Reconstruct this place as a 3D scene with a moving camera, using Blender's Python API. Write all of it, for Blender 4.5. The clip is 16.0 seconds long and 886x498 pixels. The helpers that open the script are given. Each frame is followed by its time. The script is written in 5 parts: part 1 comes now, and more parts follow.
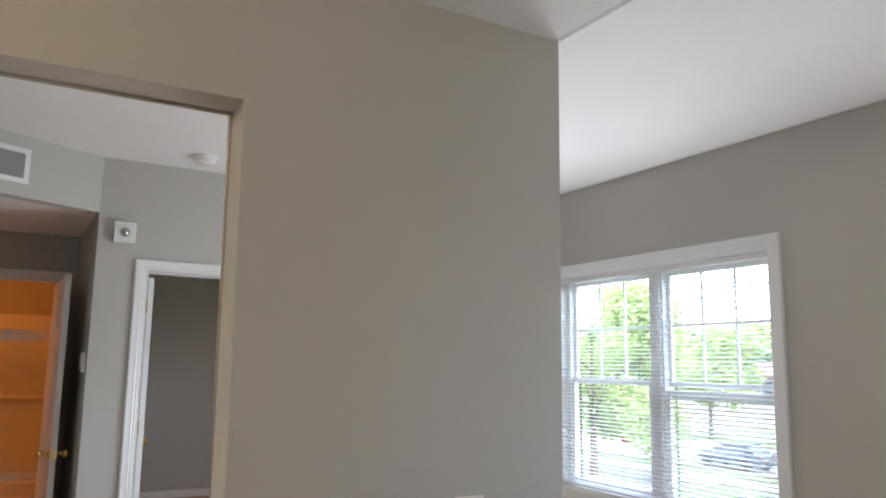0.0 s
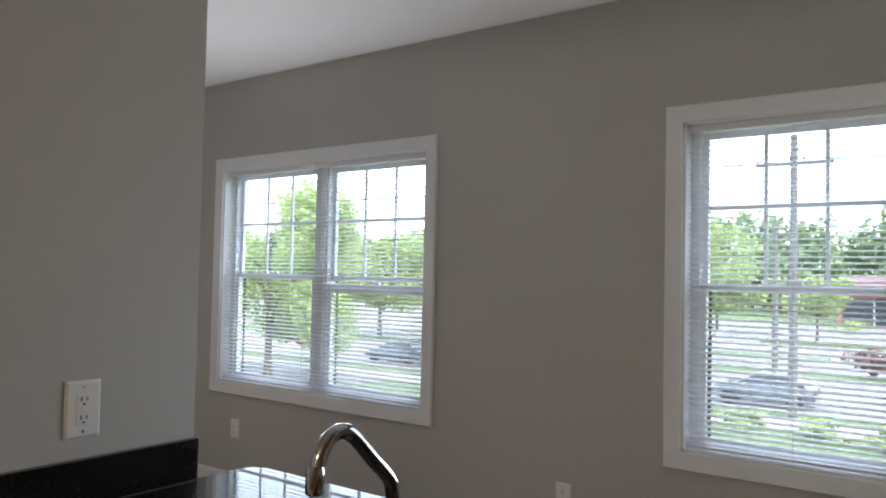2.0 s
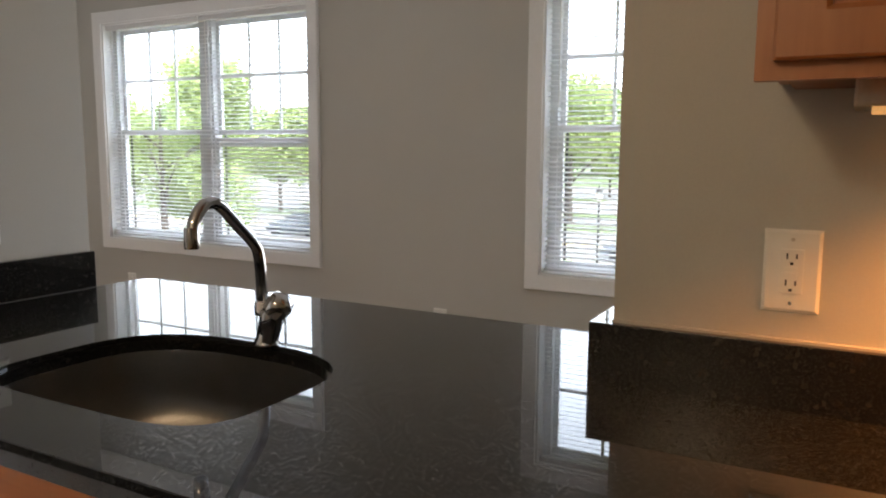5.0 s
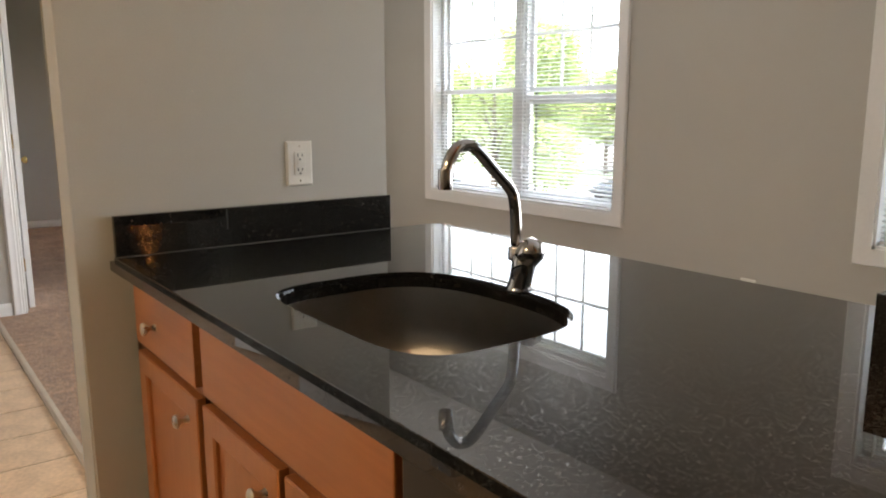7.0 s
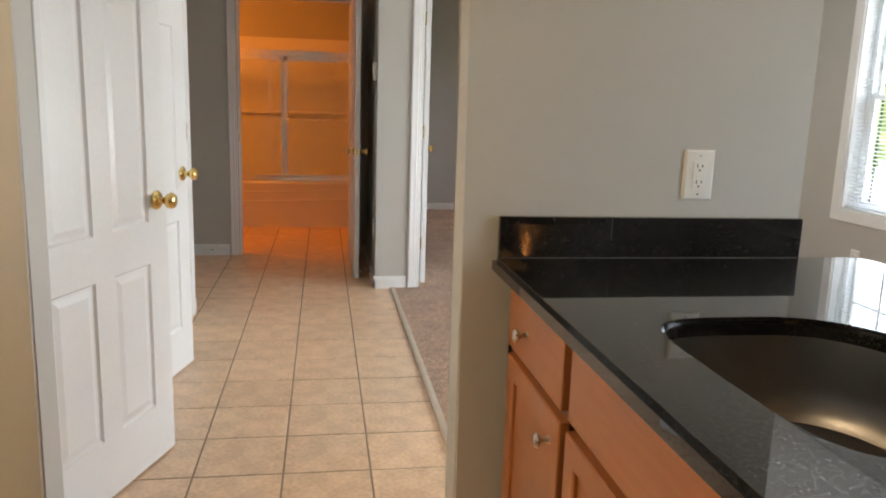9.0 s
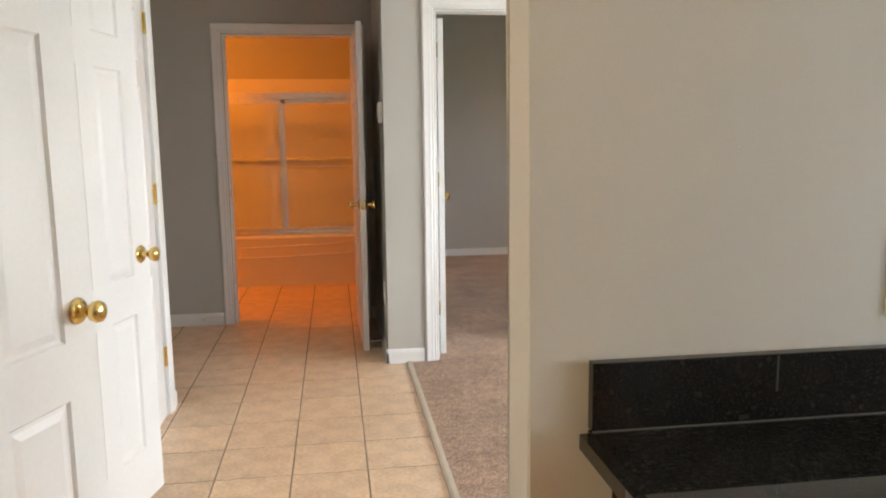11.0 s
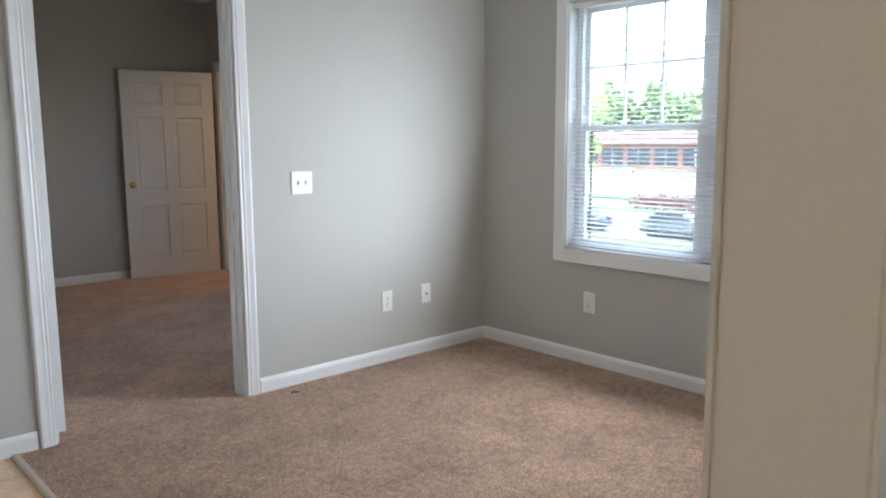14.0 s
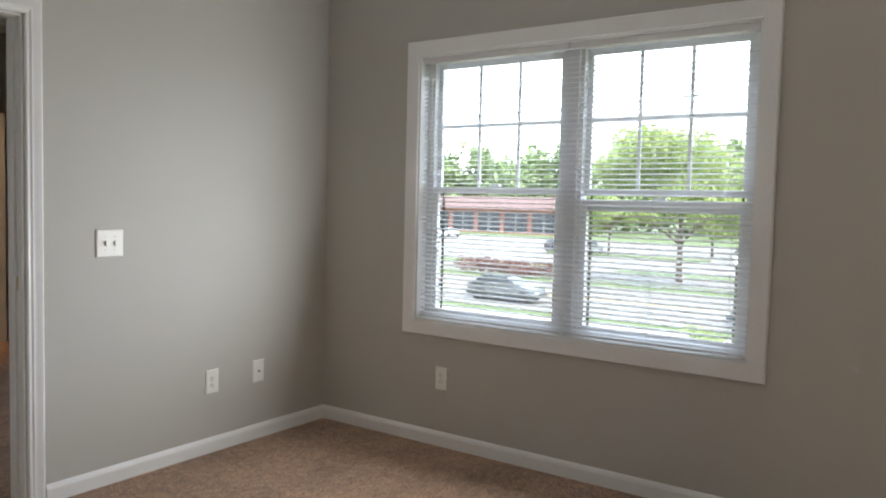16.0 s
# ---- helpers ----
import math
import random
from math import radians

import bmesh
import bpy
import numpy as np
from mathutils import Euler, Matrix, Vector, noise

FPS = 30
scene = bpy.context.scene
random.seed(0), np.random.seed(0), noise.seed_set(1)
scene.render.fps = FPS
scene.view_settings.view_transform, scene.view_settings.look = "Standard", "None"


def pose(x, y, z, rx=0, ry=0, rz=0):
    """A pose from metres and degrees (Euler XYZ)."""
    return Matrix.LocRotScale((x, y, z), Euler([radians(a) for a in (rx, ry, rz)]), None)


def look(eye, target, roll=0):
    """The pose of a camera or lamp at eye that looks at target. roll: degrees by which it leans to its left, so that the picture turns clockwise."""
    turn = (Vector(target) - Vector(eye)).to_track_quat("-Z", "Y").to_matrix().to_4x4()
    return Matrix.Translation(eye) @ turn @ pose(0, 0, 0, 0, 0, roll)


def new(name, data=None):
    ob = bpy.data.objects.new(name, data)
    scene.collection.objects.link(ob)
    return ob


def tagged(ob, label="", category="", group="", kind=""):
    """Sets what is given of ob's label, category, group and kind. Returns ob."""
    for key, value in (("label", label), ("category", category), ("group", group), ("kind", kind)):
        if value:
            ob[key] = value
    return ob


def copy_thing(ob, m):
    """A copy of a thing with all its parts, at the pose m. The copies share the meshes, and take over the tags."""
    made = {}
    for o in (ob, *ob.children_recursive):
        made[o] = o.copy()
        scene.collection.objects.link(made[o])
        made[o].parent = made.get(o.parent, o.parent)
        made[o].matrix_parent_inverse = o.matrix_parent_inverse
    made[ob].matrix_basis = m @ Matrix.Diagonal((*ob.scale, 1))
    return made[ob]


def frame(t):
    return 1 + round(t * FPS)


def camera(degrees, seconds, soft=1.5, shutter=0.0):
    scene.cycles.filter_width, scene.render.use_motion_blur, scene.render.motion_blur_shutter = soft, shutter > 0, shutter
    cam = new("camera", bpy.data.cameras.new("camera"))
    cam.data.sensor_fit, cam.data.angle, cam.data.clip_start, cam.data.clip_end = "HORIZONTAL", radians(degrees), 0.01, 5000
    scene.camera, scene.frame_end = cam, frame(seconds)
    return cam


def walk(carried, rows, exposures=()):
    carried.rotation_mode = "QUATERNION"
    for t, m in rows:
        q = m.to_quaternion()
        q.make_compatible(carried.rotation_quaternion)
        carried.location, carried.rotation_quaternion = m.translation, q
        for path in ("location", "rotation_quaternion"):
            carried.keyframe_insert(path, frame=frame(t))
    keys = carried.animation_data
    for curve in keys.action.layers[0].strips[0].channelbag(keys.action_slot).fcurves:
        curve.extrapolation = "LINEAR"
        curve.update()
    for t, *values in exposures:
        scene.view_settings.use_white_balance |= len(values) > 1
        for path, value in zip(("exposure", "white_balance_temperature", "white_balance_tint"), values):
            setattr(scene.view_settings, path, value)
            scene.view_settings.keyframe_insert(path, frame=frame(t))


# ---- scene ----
cam = camera(60.7, 16.0, soft=2.0)
PATH = [
    (0, (-0.458, -1.627, 1.502), (0.53, 0.085, 1.805), 0.8),
    (0.5, (-0.396, -1.61, 1.491), (0.802, -0.028, 1.742), 1.2),
    (1, (-0.334, -1.608, 1.486), (1.032, -0.158, 1.687), 1.7),
    (1.5, (-0.304, -1.614, 1.457), (1.19, -0.293, 1.605), 1.6),
    (2, (-0.323, -1.624, 1.432), (1.29, -0.444, 1.504), 1.2),
    (2.5, (-0.424, -1.631, 1.413), (1.282, -0.588, 1.396), 1.0),
    (3, (-0.525, -1.649, 1.375), (1.236, -0.705, 1.284), 1.2),
    (3.5, (-0.597, -1.689, 1.343), (1.186, -0.799, 1.173), 0.9),
    (3.7, (-0.608, -1.705, 1.332), (1.17, -0.814, 1.122), 0.7),
    (5.8, (-0.428, -1.956, 1.283), (1.233, -0.889, 0.958), 0.2),
    (6, (-0.413, -1.959, 1.275), (1.165, -0.777, 0.942), -0.2),
    (6.5, (-0.402, -1.964, 1.267), (0.969, -0.553, 0.909), -0.7),
    (7, (-0.395, -1.954, 1.265), (0.787, -0.38, 0.909), -0.1),
    (7.5, (-0.394, -1.934, 1.267), (0.557, -0.208, 0.93), 0.2),
    (8, (-0.408, -1.914, 1.267), (0.304, -0.074, 0.941), 0.4),
    (8.5, (-0.4, -1.891, 1.275), (0.062, 0.023, 0.924), 0.6),
    (9, (-0.365, -1.783, 1.277), (-0.052, 0.157, 0.903), 1.8),
    (9.2, (-0.341, -1.72, 1.298), (-0.071, 0.226, 0.924), 2.1),
    (11.3, (-0.297, -0.904, 1.336), (0.011, 1.052, 1.052), -1.5),
    (11.5, (-0.348, -0.833, 1.332), (0.066, 1.102, 1.04), -1.8),
    (12, (-0.391, -0.669, 1.304), (0.252, 1.199, 0.988), -1.6),
    (12.5, (-0.403, -0.495, 1.324), (0.433, 1.293, 1.003), -0.4),
    (13, (-0.46, -0.368, 1.328), (0.564, 1.316, 0.99), 0.3),
    (13.5, (-0.563, -0.232, 1.335), (0.65, 1.32, 0.988), -0.5),
    (14, (-0.604, -0.17, 1.339), (0.728, 1.295, 1.056), -0.3),
    (14.5, (-0.611, -0.137, 1.357), (0.793, 1.279, 1.206), 1.0),
    (15, (-0.602, -0.086, 1.372), (0.836, 1.3, 1.285), 2.3),
    (15.5, (-0.517, 0.041, 1.342), (0.976, 1.369, 1.235), 1.8),
    (16, (-0.36, 0.189, 1.335), (1.281, 1.326, 1.215), 1.4),
]
EXPOSURES = [(0, 2.28, 6450, 13), (1, 2.1, 6350, 13), (1.5, 1.75, 6350, 13), (2.5, 1.45, 6650, 14), (3.5, 1.38, 7050, 14), (6, 2.26, 7250, 15), (7, 2.38, 7500, 14),
             (8, 2.56, 7400, 12), (9, 2.62, 7050, 11), (11.5, 2.93, 7250, 11), (12.5, 2.90, 7350, 11), (13, 2.64, 6550, 10), (13.5, 2.40, 6400, 10), (14.5, 2.14, 6100, 10), (15.3, 1.94, 6450, 11), (16, 1.66, 7000, 12)]
walk(cam, [(t, look(eye, target, roll)) for t, eye, target, roll in PATH], EXPOSURES)

# ---- sky, sun, lamps ----
world = bpy.data.worlds.new("sky")
scene.world = world
world.use_nodes = True
wn = world.node_tree.nodes
sky = wn.new("ShaderNodeTexSky")
sky.sky_type, sky.sun_disc = "NISHITA", False
sky.sun_elevation, sky.sun_rotation = radians(52), radians(200)
sky.dust_density, sky.air_density, sky.ozone_density = 1.2, 1.0, 1.0
# thin bright cloud spread evenly over the whole sky
veil = wn.new("ShaderNodeMix")
veil.data_type = "RGBA"
veil.inputs[0].default_value = 0.7
veil.inputs[7].default_value = (11.8, 14.0, 17.2, 1)
world.node_tree.links.new(sky.outputs[0], veil.inputs[6])
world.node_tree.links.new(veil.outputs[2], wn["Background"].inputs[0])
wn["Background"].inputs[1].default_value = 0.15

sun_data = bpy.data.lights.new("sun", "SUN")
sun_data.energy, sun_data.angle, sun_data.color = 1.9, radians(8), (1.0, 0.95, 0.88)
sun = new("sun", sun_data)
sun.matrix_world = look((0, 0, 30), (0 + 12, 0 + 20, 0))


def area_lamp(name, m, sx, sy, watts, colour):
    data = bpy.data.lights.new(name, "AREA")
    data.shape, data.size, data.size_y, data.energy, data.color = "RECTANGLE", sx, sy, watts, colour
    ob = new(name, data)
    ob.matrix_world = m
    return ob


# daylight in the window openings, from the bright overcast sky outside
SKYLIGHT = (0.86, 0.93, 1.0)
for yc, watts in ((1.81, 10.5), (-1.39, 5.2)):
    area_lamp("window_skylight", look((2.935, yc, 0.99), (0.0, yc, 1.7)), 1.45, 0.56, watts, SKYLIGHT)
# warm bulb over the vanity in the bathroom
bulb = bpy.data.lights.new("vanity_bulb", "POINT")
bulb.energy, bulb.color, bulb.shadow_soft_size = 6.2, (1.0, 0.28, 0.03), 0.16
new("vanity_bulb", bulb).location = (-1.95, 5.2, 2.1)
# strip lamp under the wall cabinet
strip_lamp = area_lamp("undercabinet_tube", look((0.620, -2.18, 1.345), (0.655, -2.18, 0.0)), 0.10, 0.50, 2.9, (1.0, 0.37, 0.09))
strip_lamp.data.spread = radians(135)
# warm ceiling fixture of the kitchen
bulb3 = bpy.data.lights.new("kitchen_bulb", "POINT")
bulb3.energy, bulb3.color, bulb3.shadow_soft_size = 9, (1.0, 0.80, 0.54), 0.14
new("kitchen_bulb", bulb3).location = (-1.95, -1.15, 2.27)
# daylight for the bedroom through an added window opening that stays out of view
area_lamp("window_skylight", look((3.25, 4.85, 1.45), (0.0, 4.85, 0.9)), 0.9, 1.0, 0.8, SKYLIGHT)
# bulb in the dressing room behind the bedroom
bulb2 = bpy.data.lights.new("closet_bulb", "POINT")
bulb2.energy, bulb2.color, bulb2.shadow_soft_size = 8, (1.0, 0.62, 0.3), 0.06
new("closet_bulb", bulb2).location = (4.1, 6.9, 2.2)


# ---- materials ----
def mat(name, colour, rough=0.5, metal=0.0, var=0.12, scale=8.0, fine=120.0, bump=0.05, coat=0.0, dark=None, spec=0.5, rand=0.0, dist=0.002):
    """A surface with two scales of colour variation, fine relief and a little change of gloss."""
    m = bpy.data.materials.new(name)
    m.use_nodes = True
    nt = m.node_tree
    n, l = nt.nodes, nt.links
    b = n["Principled BSDF"]
    tc = n.new("ShaderNodeTexCoord")
    big = n.new("ShaderNodeTexNoise")
    big.inputs["Scale"].default_value, big.inputs["Detail"].default_value = scale, 4
    small = n.new("ShaderNodeTexNoise")
    small.inputs["Scale"].default_value, small.inputs["Detail"].default_value = fine, 2
    for t in (big, small):
        l.new(tc.outputs["Object"], t.inputs["Vector"])
    mix = n.new("ShaderNodeMix")
    mix.data_type = "RGBA"
    d = dark or tuple(c * (1 - var) for c in colour)
    mix.inputs[6].default_value, mix.inputs[7].default_value = (*d, 1), (*[min(1, c * (1 + var * 0.5)) for c in colour], 1)
    add = n.new("ShaderNodeMath")
    add.operation = "MULTIPLY_ADD"
    add.inputs[1].default_value = 0.45
    half = n.new("ShaderNodeMath")
    half.operation = "MULTIPLY"
    half.inputs[1].default_value = 0.55
    l.new(big.outputs["Fac"], half.inputs[0])
    l.new(small.outputs["Fac"], add.inputs[0])
    l.new(half.outputs[0], add.inputs[2])
    ramp = n.new("ShaderNodeMapRange")
    ramp.inputs[1].default_value, ramp.inputs[2].default_value = 0.32, 0.68
    l.new(add.outputs[0], ramp.inputs[0])
    l.new(ramp.outputs[0], mix.inputs[0])
    out = mix.outputs[2]
    if rand:
        info = n.new("ShaderNodeObjectInfo")
        hsv = n.new("ShaderNodeHueSaturation")
        mr = n.new("ShaderNodeMapRange")
        mr.inputs[3].default_value, mr.inputs[4].default_value = 1 - rand, 1 + rand
        l.new(info.outputs["Random"], mr.inputs[0])
        l.new(mr.outputs[0], hsv.inputs["Value"])
        l.new(out, hsv.inputs["Color"])
        out = hsv.outputs[0]
    l.new(out, b.inputs["Base Color"])
    rr = n.new("ShaderNodeMapRange")
    rr.inputs[3].default_value, rr.inputs[4].default_value = rough * 0.85, min(1, rough * 1.15)
    l.new(big.outputs["Fac"], rr.inputs[0])
    l.new(rr.outputs[0], b.inputs["Roughness"])
    b.inputs["Metallic"].default_value = metal
    b.inputs["Coat Weight"].default_value = coat
    b.inputs["Specular IOR Level"].default_value = spec
    if bump:
        bp = n.new("ShaderNodeBump")
        bp.inputs["Strength"].default_value, bp.inputs["Distance"].default_value = bump, dist
        l.new(small.outputs["Fac"], bp.inputs["Height"])
        l.new(bp.outputs[0], b.inputs["Normal"])
    return m


def granite_material():
    """Polished black granite: charcoal ground, fine brown and grey flecks, gently uneven polish."""
    m = bpy.data.materials.new("granite")
    m.use_nodes = True
    n, l = m.node_tree.nodes, m.node_tree.links
    b = n["Principled BSDF"]
    tc = n.new("ShaderNodeTexCoord")

    def noise(scale, detail, rough=0.5):
        t = n.new("ShaderNodeTexNoise")
        t.inputs["Scale"].default_value, t.inputs["Detail"].default_value, t.inputs["Roughness"].default_value = scale, detail, rough
        l.new(tc.outputs["Object"], t.inputs["Vector"])
        return t

    def ramp(src, *stops):
        t = n.new("ShaderNodeValToRGB")
        e = t.color_ramp.elements
        e[0].position, e[0].color = stops[0][0], (*stops[0][1], 1)
        e[1].position, e[1].color = stops[-1][0], (*stops[-1][1], 1)
        for p, c in stops[1:-1]:
            e.new(p).color = (*c, 1)
        l.new(src, t.inputs[0])
        return t

    def mix(fac, a, c):
        t = n.new("ShaderNodeMix")
        t.data_type = "RGBA"
        l.new(fac, t.inputs[0])
        l.new(a, t.inputs[6])
        t.inputs[7].default_value = (*c, 1)
        return t.outputs[2]

    grain, cloud, patch = noise(230, 5, 0.7), noise(34, 5, 0.65), noise(6, 3)
    ground = ramp(grain.outputs["Fac"], (0.38, (0.0045, 0.0045, 0.0048)), (0.55, (0.0115, 0.0113, 0.0108)), (0.72, (0.027, 0.0262, 0.025)))
    brown = ramp(cloud.outputs["Fac"], (0.56, (0, 0, 0)), (0.70, (0.8, 0.8, 0.8)))
    cells = n.new("ShaderNodeTexVoronoi")
    cells.inputs["Scale"].default_value = 150
    l.new(tc.outputs["Object"], cells.inputs["Vector"])
    fleck = n.new("ShaderNodeSeparateColor")
    l.new(cells.outputs["Color"], fleck.inputs[0])
    pale = ramp(fleck.outputs[0], (0.955, (0, 0, 0)), (0.985, (0.7, 0.7, 0.7)))
    colour = mix(brown.outputs[0], ground.outputs[0], (0.022, 0.0155, 0.0105))
    colour = mix(pale.outputs[0], colour, (0.032, 0.028, 0.024))
    l.new(colour, b.inputs["Base Color"])
    b.inputs["Roughness"].default_value = 0.32
    glint = n.new("ShaderNodeMapRange")
    glint.inputs[1].default_value, glint.inputs[2].default_value, glint.inputs[3].default_value, glint.inputs[4].default_value = 0.46, 0.72, 0.004, 0.07
    l.new(grain.outputs["Fac"], glint.inputs[0])
    l.new(glint.outputs[0], b.inputs["Specular IOR Level"])
    b.inputs["Coat Weight"].default_value = 1.0
    b.inputs["Coat IOR"].default_value = 1.52
    # the grain lies under a flat polish
    relief = n.new("ShaderNodeBump")
    relief.inputs["Strength"].default_value, relief.inputs["Distance"].default_value = 0.16, 0.002
    l.new(grain.outputs["Fac"], relief.inputs["Height"])
    l.new(relief.outputs[0], b.inputs["Normal"])
    gloss = n.new("ShaderNodeMapRange")
    gloss.inputs[3].default_value, gloss.inputs[4].default_value = 0.008, 0.03
    l.new(patch.outputs["Fac"], gloss.inputs[0])
    l.new(gloss.outputs[0], b.inputs["Coat Roughness"])
    return m


def wood_material(name, light, dark, rough=0.35, along=(14, 14, 0.9)):
    m = bpy.data.materials.new(name)
    m.use_nodes = True
    n, l = m.node_tree.nodes, m.node_tree.links
    b = n["Principled BSDF"]
    tc = n.new("ShaderNodeTexCoord")
    mp = n.new("ShaderNodeMapping")
    mp.inputs["Scale"].default_value = along
    l.new(tc.outputs["Object"], mp.inputs[0])
    g = n.new("ShaderNodeTexNoise")
    g.inputs["Scale"].default_value, g.inputs["Detail"].default_value, g.inputs["Distortion"].default_value = 5, 6, 0.6
    l.new(mp.outputs[0], g.inputs["Vector"])
    blot = n.new("ShaderNodeTexNoise")
    blot.inputs["Scale"].default_value = 6
    l.new(tc.outputs["Object"], blot.inputs["Vector"])
    ad = n.new("ShaderNodeMath")
    ad.operation = "MULTIPLY_ADD"
    ad.inputs[1].default_value = 0.6
    hf = n.new("ShaderNodeMath")
    hf.operation = "MULTIPLY"
    hf.inputs[1].default_value = 0.4
    l.new(blot.outputs["Fac"], hf.inputs[0])
    l.new(g.outputs["Fac"], ad.inputs[0])
    l.new(hf.outputs[0], ad.inputs[2])
    r = n.new("ShaderNodeValToRGB")
    r.color_ramp.elements[0].position, r.color_ramp.elements[0].color = 0.3, (*dark, 1)
    r.color_ramp.elements[1].position, r.color_ramp.elements[1].color = 0.7, (*light, 1)
    l.new(ad.outputs[0], r.inputs[0])
    l.new(r.outputs[0], b.inputs["Base Color"])
    b.inputs["Roughness"].default_value = rough
    bp = n.new("ShaderNodeBump")
    bp.inputs["Strength"].default_value, bp.inputs["Distance"].default_value = 0.05, 0.001
    l.new(g.outputs["Fac"], bp.inputs["Height"])
    l.new(bp.outputs[0], b.inputs["Normal"])
    return m


def glass_material(name, tint=(1, 1, 1)):
    m = bpy.data.materials.new(name)
    m.use_nodes = True
    n, l = m.node_tree.nodes, m.node_tree.links
    n.remove(n["Principled BSDF"])
    tr = n.new("ShaderNodeBsdfTransparent")
    tr.inputs[0].default_value = (*tint, 1)
    gl = n.new("ShaderNodeBsdfGlossy")
    gl.inputs["Roughness"].default_value = 0.02
    fr = n.new("ShaderNodeLayerWeight")
    pw = n.new("ShaderNodeMath")
    pw.operation = "POWER"
    pw.inputs[1].default_value = 5.0
    l.new(fr.outputs["Facing"], pw.inputs[0])
    sc = n.new("ShaderNodeMath")
    sc.operation = "MULTIPLY_ADD"
    sc.inputs[1].default_value, sc.inputs[2].default_value = 0.7, 0.03
    l.new(pw.outputs[0], sc.inputs[0])
    mx = n.new("ShaderNodeMixShader")
    l.new(sc.outputs[0], mx.inputs[0])
    l.new(tr.outputs[0], mx.inputs[1])
    l.new(gl.outputs[0], mx.inputs[2])
    l.new(mx.outputs[0], n["Material Output"].inputs[0])
    return m


def glow_material(name, colour, strength):
    m = bpy.data.materials.new(name)
    m.use_nodes = True
    b = m.node_tree.nodes["Principled BSDF"]
    b.inputs["Base Color"].default_value = (*colour, 1)
    b.inputs["Emission Color"].default_value = (*colour, 1)
    b.inputs["Emission Strength"].default_value = strength
    return m


def carpet_material():
    m = bpy.data.materials.new("carpet")
    m.use_nodes = True
    n, l = m.node_tree.nodes, m.node_tree.links
    b = n["Principled BSDF"]
    tc = n.new("ShaderNodeTexCoord")
    tuft = n.new("ShaderNodeTexNoise")
    tuft.inputs["Scale"].default_value, tuft.inputs["Detail"].default_value, tuft.inputs["Roughness"].default_value = 100, 5, 0.75
    tread = n.new("ShaderNodeTexNoise")
    tread.inputs["Scale"].default_value, tread.inputs["Detail"].default_value = 3.2, 4
    clump = n.new("ShaderNodeTexNoise")
    clump.inputs["Scale"].default_value, clump.inputs["Detail"].default_value = 24, 4
    for t in (tuft, tread, clump):
        l.new(tc.outputs["Object"], t.inputs["Vector"])
    r1 = n.new("ShaderNodeValToRGB")
    r1.color_ramp.elements[0].position, r1.color_ramp.elements[0].color = 0.38, (0.23, 0.132, 0.084, 1)
    r1.color_ramp.elements[1].position, r1.color_ramp.elements[1].color = 0.62, (0.78, 0.495, 0.33, 1)
    l.new(tuft.outputs["Fac"], r1.inputs[0])
    v = n.new("ShaderNodeMath")
    v.operation = "ADD"
    l.new(tread.outputs["Fac"], v.inputs[0])
    l.new(clump.outputs["Fac"], v.inputs[1])
    mr = n.new("ShaderNodeMapRange")
    mr.inputs[1].default_value, mr.inputs[2].default_value, mr.inputs[3].default_value, mr.inputs[4].default_value = 0.75, 1.25, 0.70, 1.19
    l.new(v.outputs[0], mr.inputs[0])
    hsv = n.new("ShaderNodeHueSaturation")
    l.new(mr.outputs[0], hsv.inputs["Value"])
    l.new(r1.outputs[0], hsv.inputs["Color"])
    l.new(hsv.outputs[0], b.inputs["Base Color"])
    b.inputs["Roughness"].default_value = 0.95
    b.inputs["Specular IOR Level"].default_value = 0.05
    b.inputs["Sheen Weight"].default_value = 0.3
    bp = n.new("ShaderNodeBump")
    bp.inputs["Strength"].default_value, bp.inputs["Distance"].default_value = 1.0, 0.016
    l.new(tuft.outputs["Fac"], bp.inputs["Height"])
    l.new(bp.outputs[0], b.inputs["Normal"])
    return m


def let_through(m, colour, share_of):
    """Lets part of the light through a thin sheet."""
    n, l = m.node_tree.nodes, m.node_tree.links
    tl = n.new("ShaderNodeBsdfTranslucent")
    tl.inputs[0].default_value = (*colour, 1)
    mx = n.new("ShaderNodeMixShader")
    mx.inputs[0].default_value = share_of
    l.new(n["Principled BSDF"].outputs[0], mx.inputs[1])
    l.new(tl.outputs[0], mx.inputs[2])
    l.new(mx.outputs[0], n["Material Output"].inputs[0])
    return m


PAINT = mat("wall_paint", (0.494, 0.481, 0.444), 0.6, var=0.05, scale=1.5, fine=220, bump=0.05)
CEIL = mat("ceiling_paint", (0.80, 0.79, 0.77), 0.8, var=0.04, scale=2, fine=90, bump=0.3, dist=0.003)
TRIM = mat("trim_paint", (0.80, 0.80, 0.79), 0.32, var=0.04, scale=5, fine=60, bump=0.03)
DOOR = mat("door_paint", (0.79, 0.79, 0.78), 0.33, var=0.04, scale=4, fine=70, bump=0.06)
VINYL = mat("window_vinyl", (0.86, 0.87, 0.88), 0.35, var=0.03, scale=6, fine=40, bump=0.02)
SLAT = let_through(mat("blind_slat", (0.84, 0.85, 0.86), 0.4, var=0.05, scale=6, fine=40, bump=0.0), (0.85, 0.86, 0.87), 0.35)
RAIL = mat("blind_rail", (0.72, 0.72, 0.72), 0.45, var=0.04, scale=6, fine=40, bump=0.0)
CORD = mat("blind_cord", (0.7, 0.7, 0.68), 0.7, var=0.1, bump=0)
PLASTIC = mat("white_plastic", (0.82, 0.81, 0.77), 0.3, var=0.03, scale=20, fine=90, bump=0.0)
